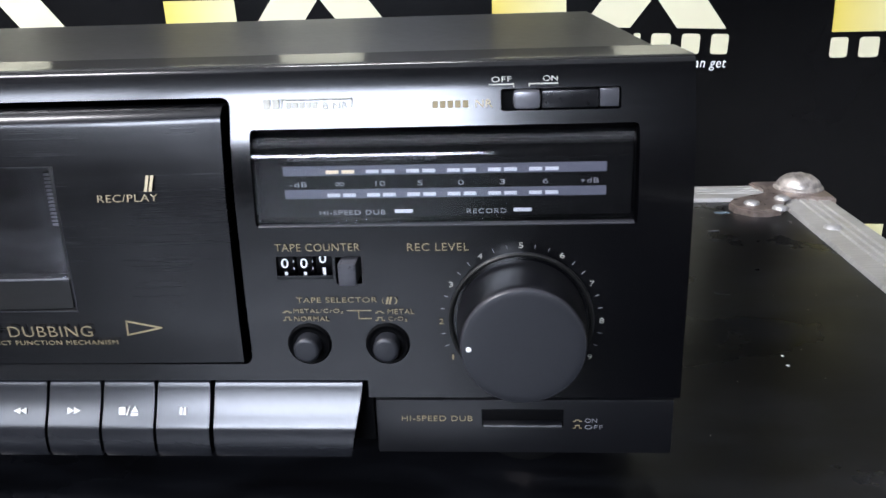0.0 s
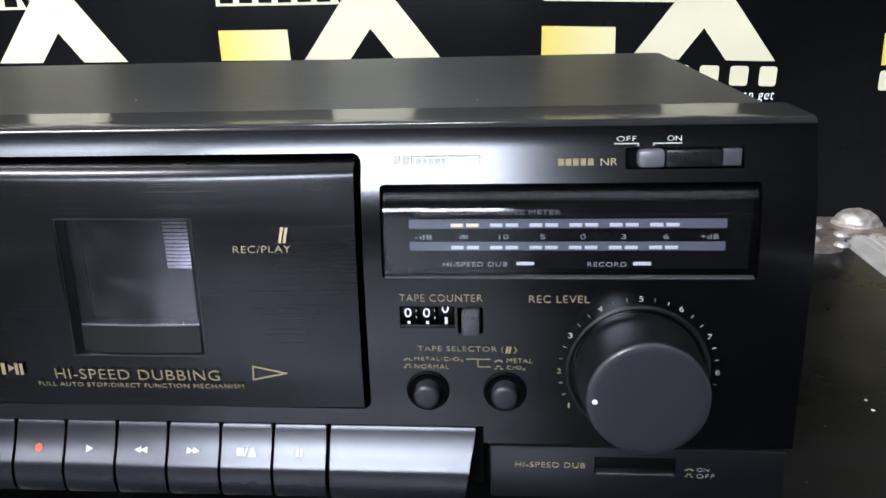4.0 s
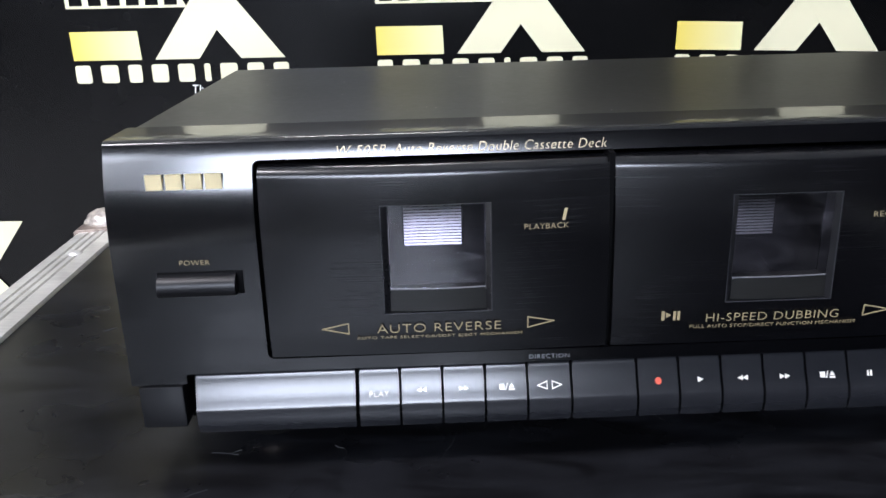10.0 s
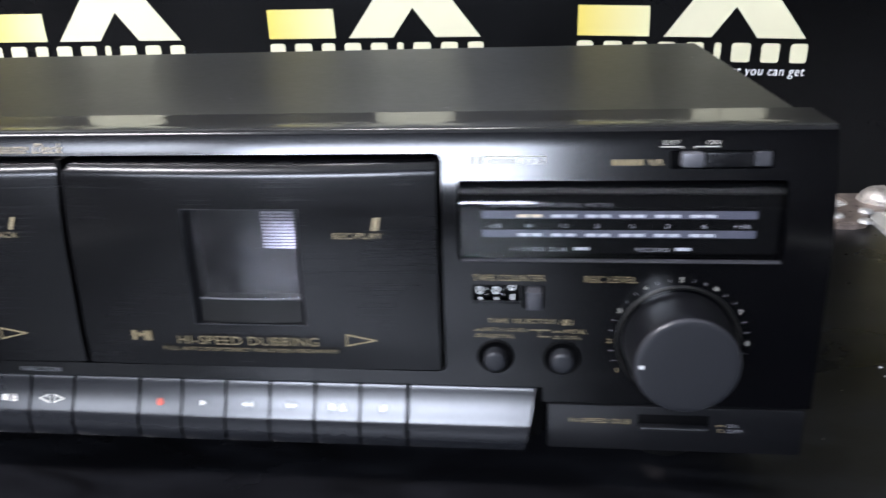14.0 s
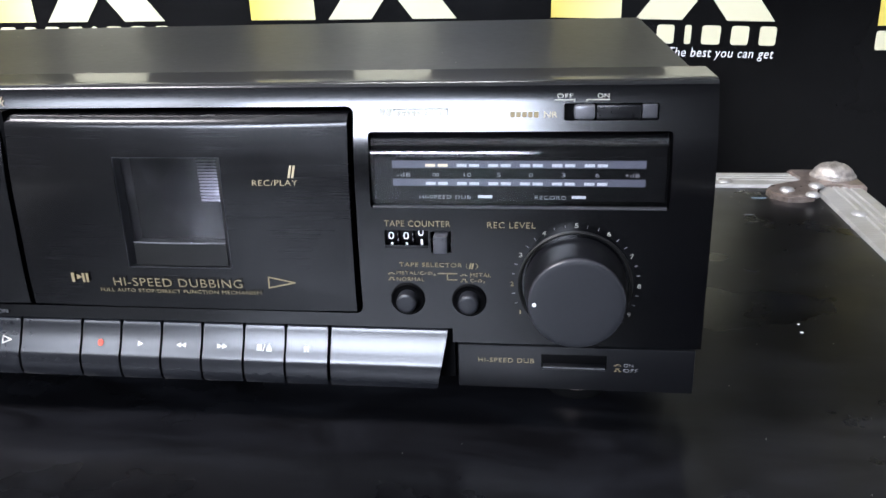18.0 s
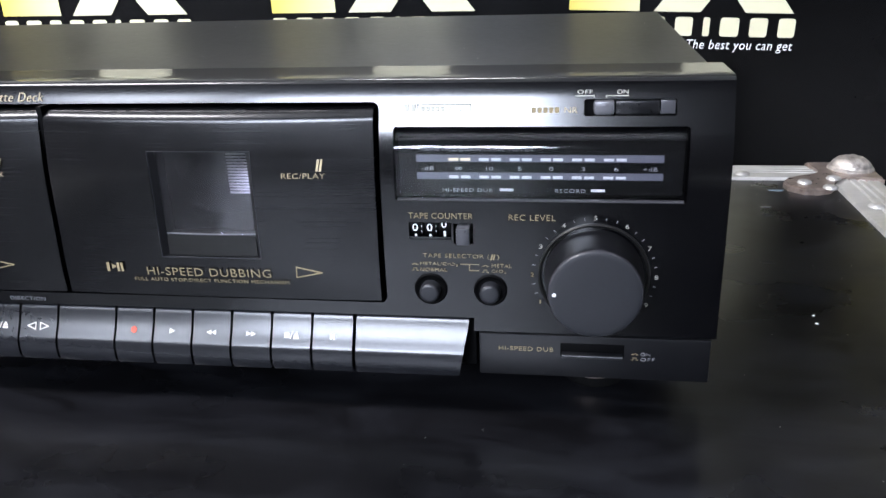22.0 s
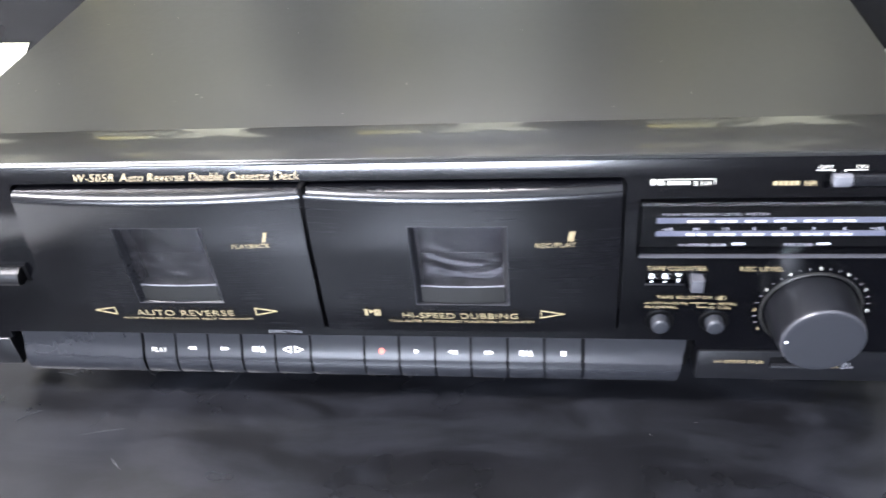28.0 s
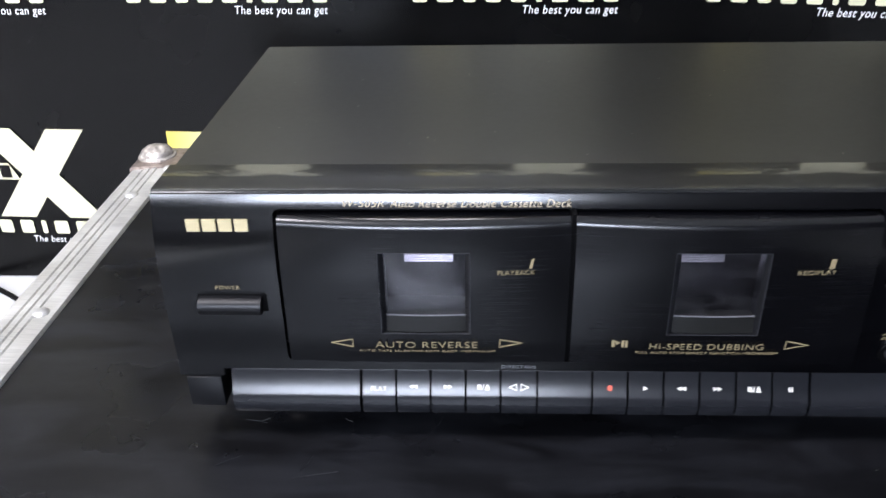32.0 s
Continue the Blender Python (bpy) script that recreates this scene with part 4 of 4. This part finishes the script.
# the upper part leans back in a soft curve, then turns under the opening's edge
for height, lean in ((0.1061, 8), (0.1066, 16), (0.1072, 21), (0.1079, 25), (0.1086, 28), (0.1093, 31), (0.1101, 34), (0.1107, 42), (0.1112, 58), (0.1115, 74)):
    outer.append((outer[-1][0] + (height - outer[-1][1]) * math.tan(radians(lean)), height))
outer.append((0.0085, 0.1117))
inner = [(y + 0.0004, z - 0.0002) for y, z in outer[1:-1]]
inner[0] = (inner[0][0], inner[0][1] + 0.0004)
cover_glass = part("meter_cover", run(outer + [(0.0085, 0.1113)] + inner[::-1] + [(0.0085, mz0 + 0.0010)], gx0, gx1, cap=False), CLEAR, meter, "clear smoked rounded meter cover", smooth=60)
cover_glass.visible_shadow = False
# grey strip added where the cover's rounded lower edge would catch light
part("meter_edge_highlight", run([(0.0010, mz0 + 0.0002), (-0.0008, mz0 + 0.0003), (-0.0010, mz0 + 0.0006), (-0.0007, mz0 + 0.0009), (0.0010, mz0 + 0.0010)], gx0, gx1), EDGE, meter, "thin grey strip for the lower edge's highlight", smooth=40)
part("meter_card", boxed(gx0 + 0.0003, gx1 - 0.0003, 0.0052, 0.0097, mz0 + 0.0014, 0.1085), BLACK, meter)
MY = 0.0050
for z0, z1 in ((0.1000, 0.1026), (0.0936, 0.0961)):
    part("meter_strip", flat([(0.1033, z0), (0.1896, z0), (0.1896, z1), (0.1033, z1)], MY, 0.0003), STRIP, meter, smooth=None)
    for k in range(6):
        for h in (0, 1):
            sx = 0.1150 + k * 0.01086 + h * 0.0043
            warm = z0 > 0.099 and k == 0
            zc = (z0 + z1) / 2 - 0.0003
            part("meter_segment", flat([(sx, zc - 0.00045), (sx + 0.0034, zc - 0.00045), (sx + 0.0034, zc + 0.00045), (sx, zc + 0.00045)], MY - 0.0003, 0.0003), SEG_WARM if warm else SEG, meter, "warm tinted segment" if warm else "", smooth=None)
for body, x0, x1 in (("-dB", 0.1051, 0.1097), ("\u221e", 0.1174, 0.1198), ("10", 0.1284, 0.1309), ("5", 0.1396, 0.1410), ("0", 0.1505, 0.1520), ("3", 0.1615, 0.1629), ("6", 0.1729, 0.1743), ("+dB", 0.1827, 0.1875)):
    write(body, x0, x1, 0.0978, 0.0013 if body != "\u221e" else 0.0010, METER_PRINT, meter, y=MY - 0.0002, bold=-0.018)
write("HI-SPEED DUB", 0.1126, 0.1306, 0.0898, 0.00125, METER_PRINT, meter, y=MY - 0.0002, bold=-0.018)
write("RECORD", 0.1527, 0.1633, 0.0898, 0.00125, METER_PRINT, meter, y=MY - 0.0002, bold=-0.018)
write("PEAK PROGRAM LEVEL METER", 0.1052, 0.1450, 0.1048, 0.0012, GREY_PRINT, meter, y=MY - 0.0002, bold=-0.018)
for x0, x1 in ((0.1331, 0.1380), (0.1652, 0.1700)):
    part("indicator", flat([(x0, 0.0894), (x1, 0.0894), (x1, 0.0903), (x0, 0.0903)], MY - 0.0003, 0.0003), SEG, meter, smooth=None)

# noise reduction switch
switch = part("slide_switch", boxed(SLOT[0] + 0.0002, SLOT[1] - 0.0002, 0.0090, 0.0122, SLOT[2], SLOT[3]), BLACK, deck, "black slide switch in a slot")
part("switch_bar", boxed(0.1725, 0.1870, 0.0046, 0.0092, 0.1168, 0.1214, bevel=0.0006), DARK, switch)
part("switch_grip", boxed(0.1652, 0.1723, 0.0040, 0.0092, 0.1167, 0.1215, bevel=0.0014), GRIP, switch, "grey satin switch grip")
part("switch_bed", boxed(0.1874, 0.1923, 0.0060, 0.0092, 0.1168, 0.1214, bevel=0.0003), SWITCH, switch)
write("OFF", 0.1597, 0.1648, 0.1242, 0.0014, PALE, deck)
write("ON", 0.1729, 0.1766, 0.1242, 0.0014, PALE, deck)
yb = front(0.1229) - 0.0003
part("scale_bracket", merge(flat([(0.1590, 0.1228), (0.1655, 0.1228), (0.1655, 0.1231), (0.1590, 0.1231)], yb), flat([(0.1652, 0.1222), (0.1655, 0.1222), (0.1655, 0.1228), (0.1652, 0.1228)], yb)), PALE, deck, smooth=None)
part("scale_bracket", merge(flat([(0.1692, 0.1228), (0.1768, 0.1228), (0.1768, 0.1231), (0.1692, 0.1231)], yb), flat([(0.1692, 0.1222), (0.1695, 0.1222), (0.1695, 0.1228), (0.1692, 0.1228)], yb)), PALE, deck, smooth=None)
bars(0.1443, 0.1541, 0.1174, 0.1193, 5, GOLD, deck, front(0.1184) - 0.0003)
write("NR", 0.1555, 0.1598, 0.1184, 0.0019, GOLD, deck)
yb = front(0.119) - 0.0003
part("noise_logo", merge(ring_line([(0.1046, 0.1172), (0.1232, 0.1172), (0.1232, 0.1205), (0.1046, 0.1205)], yb, 0.0003), flat([(0.0998, 0.1171), (0.1015, 0.1171), (0.1015, 0.1206), (0.0998, 0.1206)], yb), flat([(0.1022, 0.1171), (0.1039, 0.1171), (0.1039, 0.1206), (0.1022, 0.1206)], yb)), PALE, deck, "pale boxed noise reduction mark", smooth=None)
bars(0.1059, 0.1145, 0.1180, 0.1197, 5, PALE, deck, yb)
write("B NR", 0.1156, 0.1221, 0.1188, 0.0017, PALE, deck)

# tape counter
counter = part("tape_counter", boxed(COUNT[0], COUNT[1], 0.0060, 0.0120, COUNT[2], COUNT[3]), BLACK, deck, "black tape counter with white figures")
for k, (body, low) in enumerate((("0", "1"), ("0", "1"), ("0", "1"))):
    cxk = 0.1026 + k * 0.0053
    wheel = part("figure_wheel", lathe([(0.0036, 0), (0.0036, 0.0042)], (0, 0, 0), 24, "z"), BLACK, counter)
    wheel.matrix_basis = Matrix.Translation((cxk - 0.0021, 0.0045, 0.0760)) @ Matrix.Rotation(math.pi / 2, 4, "Y")
    up = 0.0014 if k == 2 else 0.0
    write(body, cxk - 0.0010, cxk + 0.0010, 0.0767 + up, 0.0027, WHITE, counter, y=0.0009, slope=0.1, bold=0.0)
    write(low, cxk - 0.0002, cxk + 0.0006, 0.0730 + (0.0012 if k == 2 else 0), 0.0025, WHITE, counter, y=0.0010, slope=-0.2, bold=0.0)
for k in range(2):
    for dz in (0.0746, 0.0766):
        cxk = 0.10525 + k * 0.0053
        part("counter_dot", flat([(cxk - 0.0008, dz), (cxk - 0.0003, dz), (cxk - 0.0003, dz + 0.0006), (cxk - 0.0008, dz + 0.0006)], 0.0012), WHITE, counter, smooth=None)
part("counter_ledge", boxed(COUNT[0], COUNT[1], -0.0004, 0.004, COUNT[2] - 0.0010, COUNT[2] - 0.0001, bevel=0.0002), DARK, counter)
part("reset_button", boxed(0.1180, 0.1229, -0.0042, 0.008, 0.0716, 0.0780, bevel=0.0005), SWITCH, deck, "grey square reset button")
write("TAPE COUNTER", 0.1005, 0.1237, 0.0815, 0.0021, GOLD, deck)
write("REC LEVEL", 0.1366, 0.1531, 0.0813, 0.0021, GOLD, deck)

# tape selector
write("TAPE SELECTOR (", 0.1052, 0.1295, 0.0660, 0.0020, GOLD, deck)
write("II", 0.1299, 0.1318, 0.0660, 0.0021, GOLD, deck, shear=0.2, bold=0.03)
write(")", 0.1323, 0.1332, 0.0660, 0.0022, GOLD, deck)
write("METAL/CrO\u2082", 0.1040, 0.1180, 0.0629, 0.0014, GOLD, deck)
write("NORMAL", 0.1040, 0.1139, 0.0606, 0.0014, GOLD, deck)
write("METAL", 0.1304, 0.1377, 0.0627, 0.0014, GOLD, deck)
write("CrO\u2082", 0.1304, 0.1356, 0.0604, 0.0014, GOLD, deck)
yb = front(0.0615) - 0.0003


def latch_sign(x, z, up, parent, y):
    """The small printed sign of a pressed or a released button."""
    h = 0.0009 if up else 0.0004
    w = 0.0002
    pts = [flat([(x, z), (x + 0.0008, z), (x + 0.0008, z + w), (x, z + w)], y), flat([(x + 0.0017, z), (x + 0.0025, z), (x + 0.0025, z + w), (x + 0.0017, z + w)], y), flat([(x + 0.0006, z + h), (x + 0.0019, z + h), (x + 0.0019, z + h + w), (x + 0.0006, z + h + w)], y)]
    if up:
        pts += [flat([(x + 0.0006, z), (x + 0.0008, z), (x + 0.0008, z + h), (x + 0.0006, z + h)], y), flat([(x + 0.0017, z), (x + 0.0019, z), (x + 0.0019, z + h), (x + 0.0017, z + h)], y)]
    return part("latch_sign", merge(*pts), GOLD, parent, smooth=None)


for x, z, up in ((0.1008, 0.0623, False), (0.1008, 0.0600, True), (0.1268, 0.0621, False), (0.1268, 0.0598, True)):
    latch_sign(x, z, up, deck, yb)
part("bracket_line", merge(flat([(0.1188, 0.0628), (0.1258, 0.0628), (0.1258, 0.0630), (0.1188, 0.0630)], yb), flat([(0.1221, 0.0604), (0.1223, 0.0604), (0.1223, 0.0628), (0.1221, 0.0628)], yb), flat([(0.1223, 0.0604), (0.1258, 0.0604), (0.1258, 0.0606), (0.1223, 0.0606)], yb)), GOLD, deck, smooth=None)
for bx in (0.1076, 0.1298):
    well_ring = part("button_well", lathe([(0.0062, 0.0006), (0.0062, -0.0005), (0.0057, -0.0009), (0.0050, -0.0007), (0.0047, -0.00045), (0.0036, -0.0004)], (bx, 0, 0.0527), 36, "y"), BLACK, deck)
    part("selector_button", lathe([(0.0037, 0.002), (0.0037, -0.0042), (0.0035, -0.0048), (0.0031, -0.0051), (0.0025, -0.0052), (0.0002, -0.0052)], (bx, 0, 0.0527), 32, "y"), KNOB, deck, "round dark push button", smooth=40)

# level knob
KX, KZ = 0.1670, 0.0596
part("knob_ring", lathe([(0.0199, 0.001), (0.0199, -0.0010), (0.0195, -0.0014), (0.0190, -0.0012), (0.0183, 0.0003)], (KX, 0, KZ), 64, "y"), LIP, deck, "glossy black ring round the knob")
bm = lathe([(0.0176, 0.0), (0.0175, -0.004), (0.0170, -0.0115), (0.0163, -0.0172), (0.0160, -0.0192), (0.0157, -0.0200), (0.0153, -0.02035), (0.0151, -0.0200)], (KX, 0, KZ), 72, "y")
face_bm = lathe([(0.0153, -0.0195), (0.01525, -0.02045), (0.0149, -0.02055), (0.0138, -0.02065), (0.0080, -0.0207), (0.0002, -0.0207)], (KX, 0, KZ), 72, "y")
# ring in a paler grey: the rim's highlight is in its colour
rim_bm = lathe([(0.01595, -0.0194), (0.0158, -0.0200), (0.0154, -0.02043), (0.01525, -0.02045)], (KX, 0, KZ), 72, "y")
for v in list(bm.verts) + list(face_bm.verts) + list(rim_bm.verts):
    v.co.z -= v.co.y * 0.075     # the shaft points a little upwards
knob = part("level_knob", bm, KNOB_SIDE, deck, "large soft black level knob", smooth=24)
part("knob_face", face_bm, KNOB, knob, "dark grey satin knob face", smooth=24)
part("knob_rim_highlight", rim_bm, EDGE, knob, "painted highlight on the knob's rim", smooth=40)
part("pointer_dot", lathe([(0.0007, 0.0002), (0.0007, -0.0002), (0.0001, -0.0003)], (KX - 0.0138, -0.0206, KZ + 0.0012), 14, "y"), WHITE, knob, "white pointer dot")
for n in range(1, 10):
    a = radians(240 - 30 * n)
    x, z = KX + 0.0219 * math.cos(a), KZ + 0.0219 * math.sin(a)
    write(str(n), x - (0.0006 if n > 1 else 0.0002), x + (0.0006 if n > 1 else 0.0002), z, 0.0015, DIAL if n > 2 else GOLD, deck)
    for d in (10, 20):
        if n == 9 and d == 20:
            continue
        ta = a - radians(d)
        c, s = math.cos(ta), math.sin(ta)
        r0, r1, w = 0.0212, 0.0223, 0.00007
        part("scale_tick", flat([(KX + r0 * c - w * s, KZ + r0 * s + w * c), (KX + r1 * c - w * s, KZ + r1 * s + w * c), (KX + r1 * c + w * s, KZ + r1 * s - w * c), (KX + r0 * c + w * s, KZ + r0 * s - w * c)], front(KZ + r1 * s) - 0.0004), GREY_PRINT, deck, smooth=None)

# lower strip: dubbing switch
write("HI-SPEED DUB", 0.1328, 0.1531, 0.0297, 0.0017, GOLD, strip, y=-0.0012)
part("strip_slot", boxed(0.1557, 0.1790, -0.0015, 0.001, 0.0271, 0.0324, bevel=0.0001), BLACK, strip)
part("dubbing_button", run([(0.001, 0.0272), (-0.0030, 0.0272), (-0.0034, 0.0275), (-0.0034, 0.0281), (-0.0029, 0.0287), (-0.0016, 0.0290), (0.001, 0.0290)], 0.1562, 0.1784), DARK, strip, "slim dark push bar", smooth=40)
write("ON", 0.1850, 0.1884, 0.0291, 0.0013, GREY_PRINT, strip, y=-0.0012)
write("OFF", 0.1850, 0.1901, 0.0270, 0.0013, GREY_PRINT, strip, y=-0.0012)
latch_sign(0.1817, 0.0286, False, strip, -0.0015)
latch_sign(0.1817, 0.0264, True, strip, -0.0015)

# ---------------------------------------------------------------- marks on the lid
rng = random.Random(7)


def fleck(x, y, r, mat, long=1.0, turn=0.0):
    pts = []
    for k in range(9):
        a = 2 * math.pi * k / 9
        q = r * rng.uniform(0.6, 1.1)
        u, v = q * long * math.cos(a), q * math.sin(a)
        pts.append((x + u * math.cos(turn) - v * math.sin(turn), y + u * math.sin(turn) + v * math.cos(turn)))
    return rise(pts, -FLOOR_Z, -FLOOR_Z + 0.0003)


for x, y in ((0.2752, 0.0984), (0.2745, 0.090), (0.305, 0.03), (0.31, 0.026)):
    part("paint_fleck", fleck(x, y, 0.0008, WHITE), WHITE, case, "white speck")
smudges = [(0.268, 0.165, 0.005, 2.5, -0.4), (0.285, 0.245, 0.006, 1.8, 0.0), (0.255, 0.29, 0.006, 2.0, 0.1), (-0.28, 0.14, 0.003, 4.0, 0.7), (0.335, 0.12, 0.005, 2.0, 0.9)]
for x, y, r, long, turn in smudges:
    part("scuff", fleck(x, y, r * 0.35, SCUFF, long, turn), SCUFF, case, "dull grey scuff")


def wisp(points, wide):
    """A thin, uneven smear along a bent line on the lid."""
    left, right = [], []
    for i, (x, y) in enumerate(points):
        ax, ay = points[max(i - 1, 0)]
        bx, by = points[min(i + 1, len(points) - 1)]
        d = math.hypot(bx - ax, by - ay)
        w = wide * rng.uniform(0.35, 1.0) * (0.3 if i in (0, len(points) - 1) else 1.0)
        left.append((x - (by - ay) / d * w, y + (bx - ax) / d * w))
        right.append((x + (by - ay) / d * w, y - (bx - ax) / d * w))
    return rise(left + right[::-1], -FLOOR_Z, -FLOOR_Z + 0.0003)


for pts, wide in (([(-0.2214, -0.0519), (-0.2216, -0.0500), (-0.2208, -0.0484), (-0.2189, -0.0474), (-0.2168, -0.0478)], 0.0007),
                  ([(-0.2189, -0.0475), (-0.2154, -0.0486), (-0.2128, -0.0492), (-0.2102, -0.0504), (-0.2060, -0.0514), (-0.2032, -0.0520)], 0.0005),
                  ([(-0.2200, -0.0578), (-0.2182, -0.0562), (-0.2165, -0.0556), (-0.2149, -0.0560)], 0.0007),
                  ([(-0.2240, -0.0592), (-0.2226, -0.0586), (-0.2212, -0.0588)], 0.0005),
                  ([(-0.1412, -0.0411), (-0.1392, -0.0424), (-0.1370, -0.0443)], 0.0004),
                  ([(-0.1860, 0.0105), (-0.1838, 0.0122), (-0.1818, 0.0130)], 0.0003),
                  ([(-0.1440, 0.0137), (-0.1422, 0.0118), (-0.1400, 0.0112)], 0.0003),
                  ([(-0.0987, 0.0062), (-0.0961, 0.0102), (-0.0944, 0.0157)], 0.00016),
                  ([(-0.1632, -0.0280), (-0.1523, -0.0254), (-0.1424, -0.0236)], 0.00020),
                  ([(-0.1604, -0.0234), (-0.1578, -0.0200), (-0.1555, -0.0136)], 0.00016),
                  ([(-0.1940, 0.0117), (-0.1892, 0.0112), (-0.1828, 0.0095)], 0.00020),
                  ([(-0.2010, -0.0206), (-0.1956, -0.0166), (-0.1899, -0.0136)], 0.00016),
                  ([(-0.1402, -0.0426), (-0.1373, -0.0444), (-0.1344, -0.0467)], 0.0004)):
    part("smear", wisp(pts, wide), SMEAR if wide > 0.00025 else SCUFF, case, "whitish dried smear" if wide > 0.00025 else "faint grey scratch")
part("scratch", fleck(0.288, 0.262, 0.0009, SCUFF, 6.0, 0.05), GREY_PRINT, case, "pale scratch")
part("tape_scrap", fleck(0.302, 0.299, 0.0022, BLUE_SCRAP, 2.6, 0.0), BLUE_SCRAP, case, "pale blue scrap of tape")


def dust(name, count, x0, x1, y0, y1, z, label):
    """Tiny pale specks strewn over a surface."""
    bms = []
    for _ in range(count):
        x, y, r = rng.uniform(x0, x1), rng.uniform(y0, y1), rng.uniform(0.00010, 0.00024)
        bms.append(rise([(x + r * math.cos(a), y + r * math.sin(a)) for a in (0.3, 1.5, 2.6, 3.9, 5.2)], z, z + 0.0002))
    return tagged(part(name, merge(*bms), DIAL), label, "dust", kind="stuff")


dust("dust", 30, -0.33, 0.33, -0.16, 0.0 - 0.004, 0.0, "pale specks of dust on the black lid")
dust("dust", 20, 0.215, 0.34, 0.0, 0.32, 0.0, "pale specks of dust on the black lid")
dust("dust", 28, XL + 0.01, XR - 0.01, 0.045, 0.205, cz + 0.0010, "pale specks of dust on the satin cover")
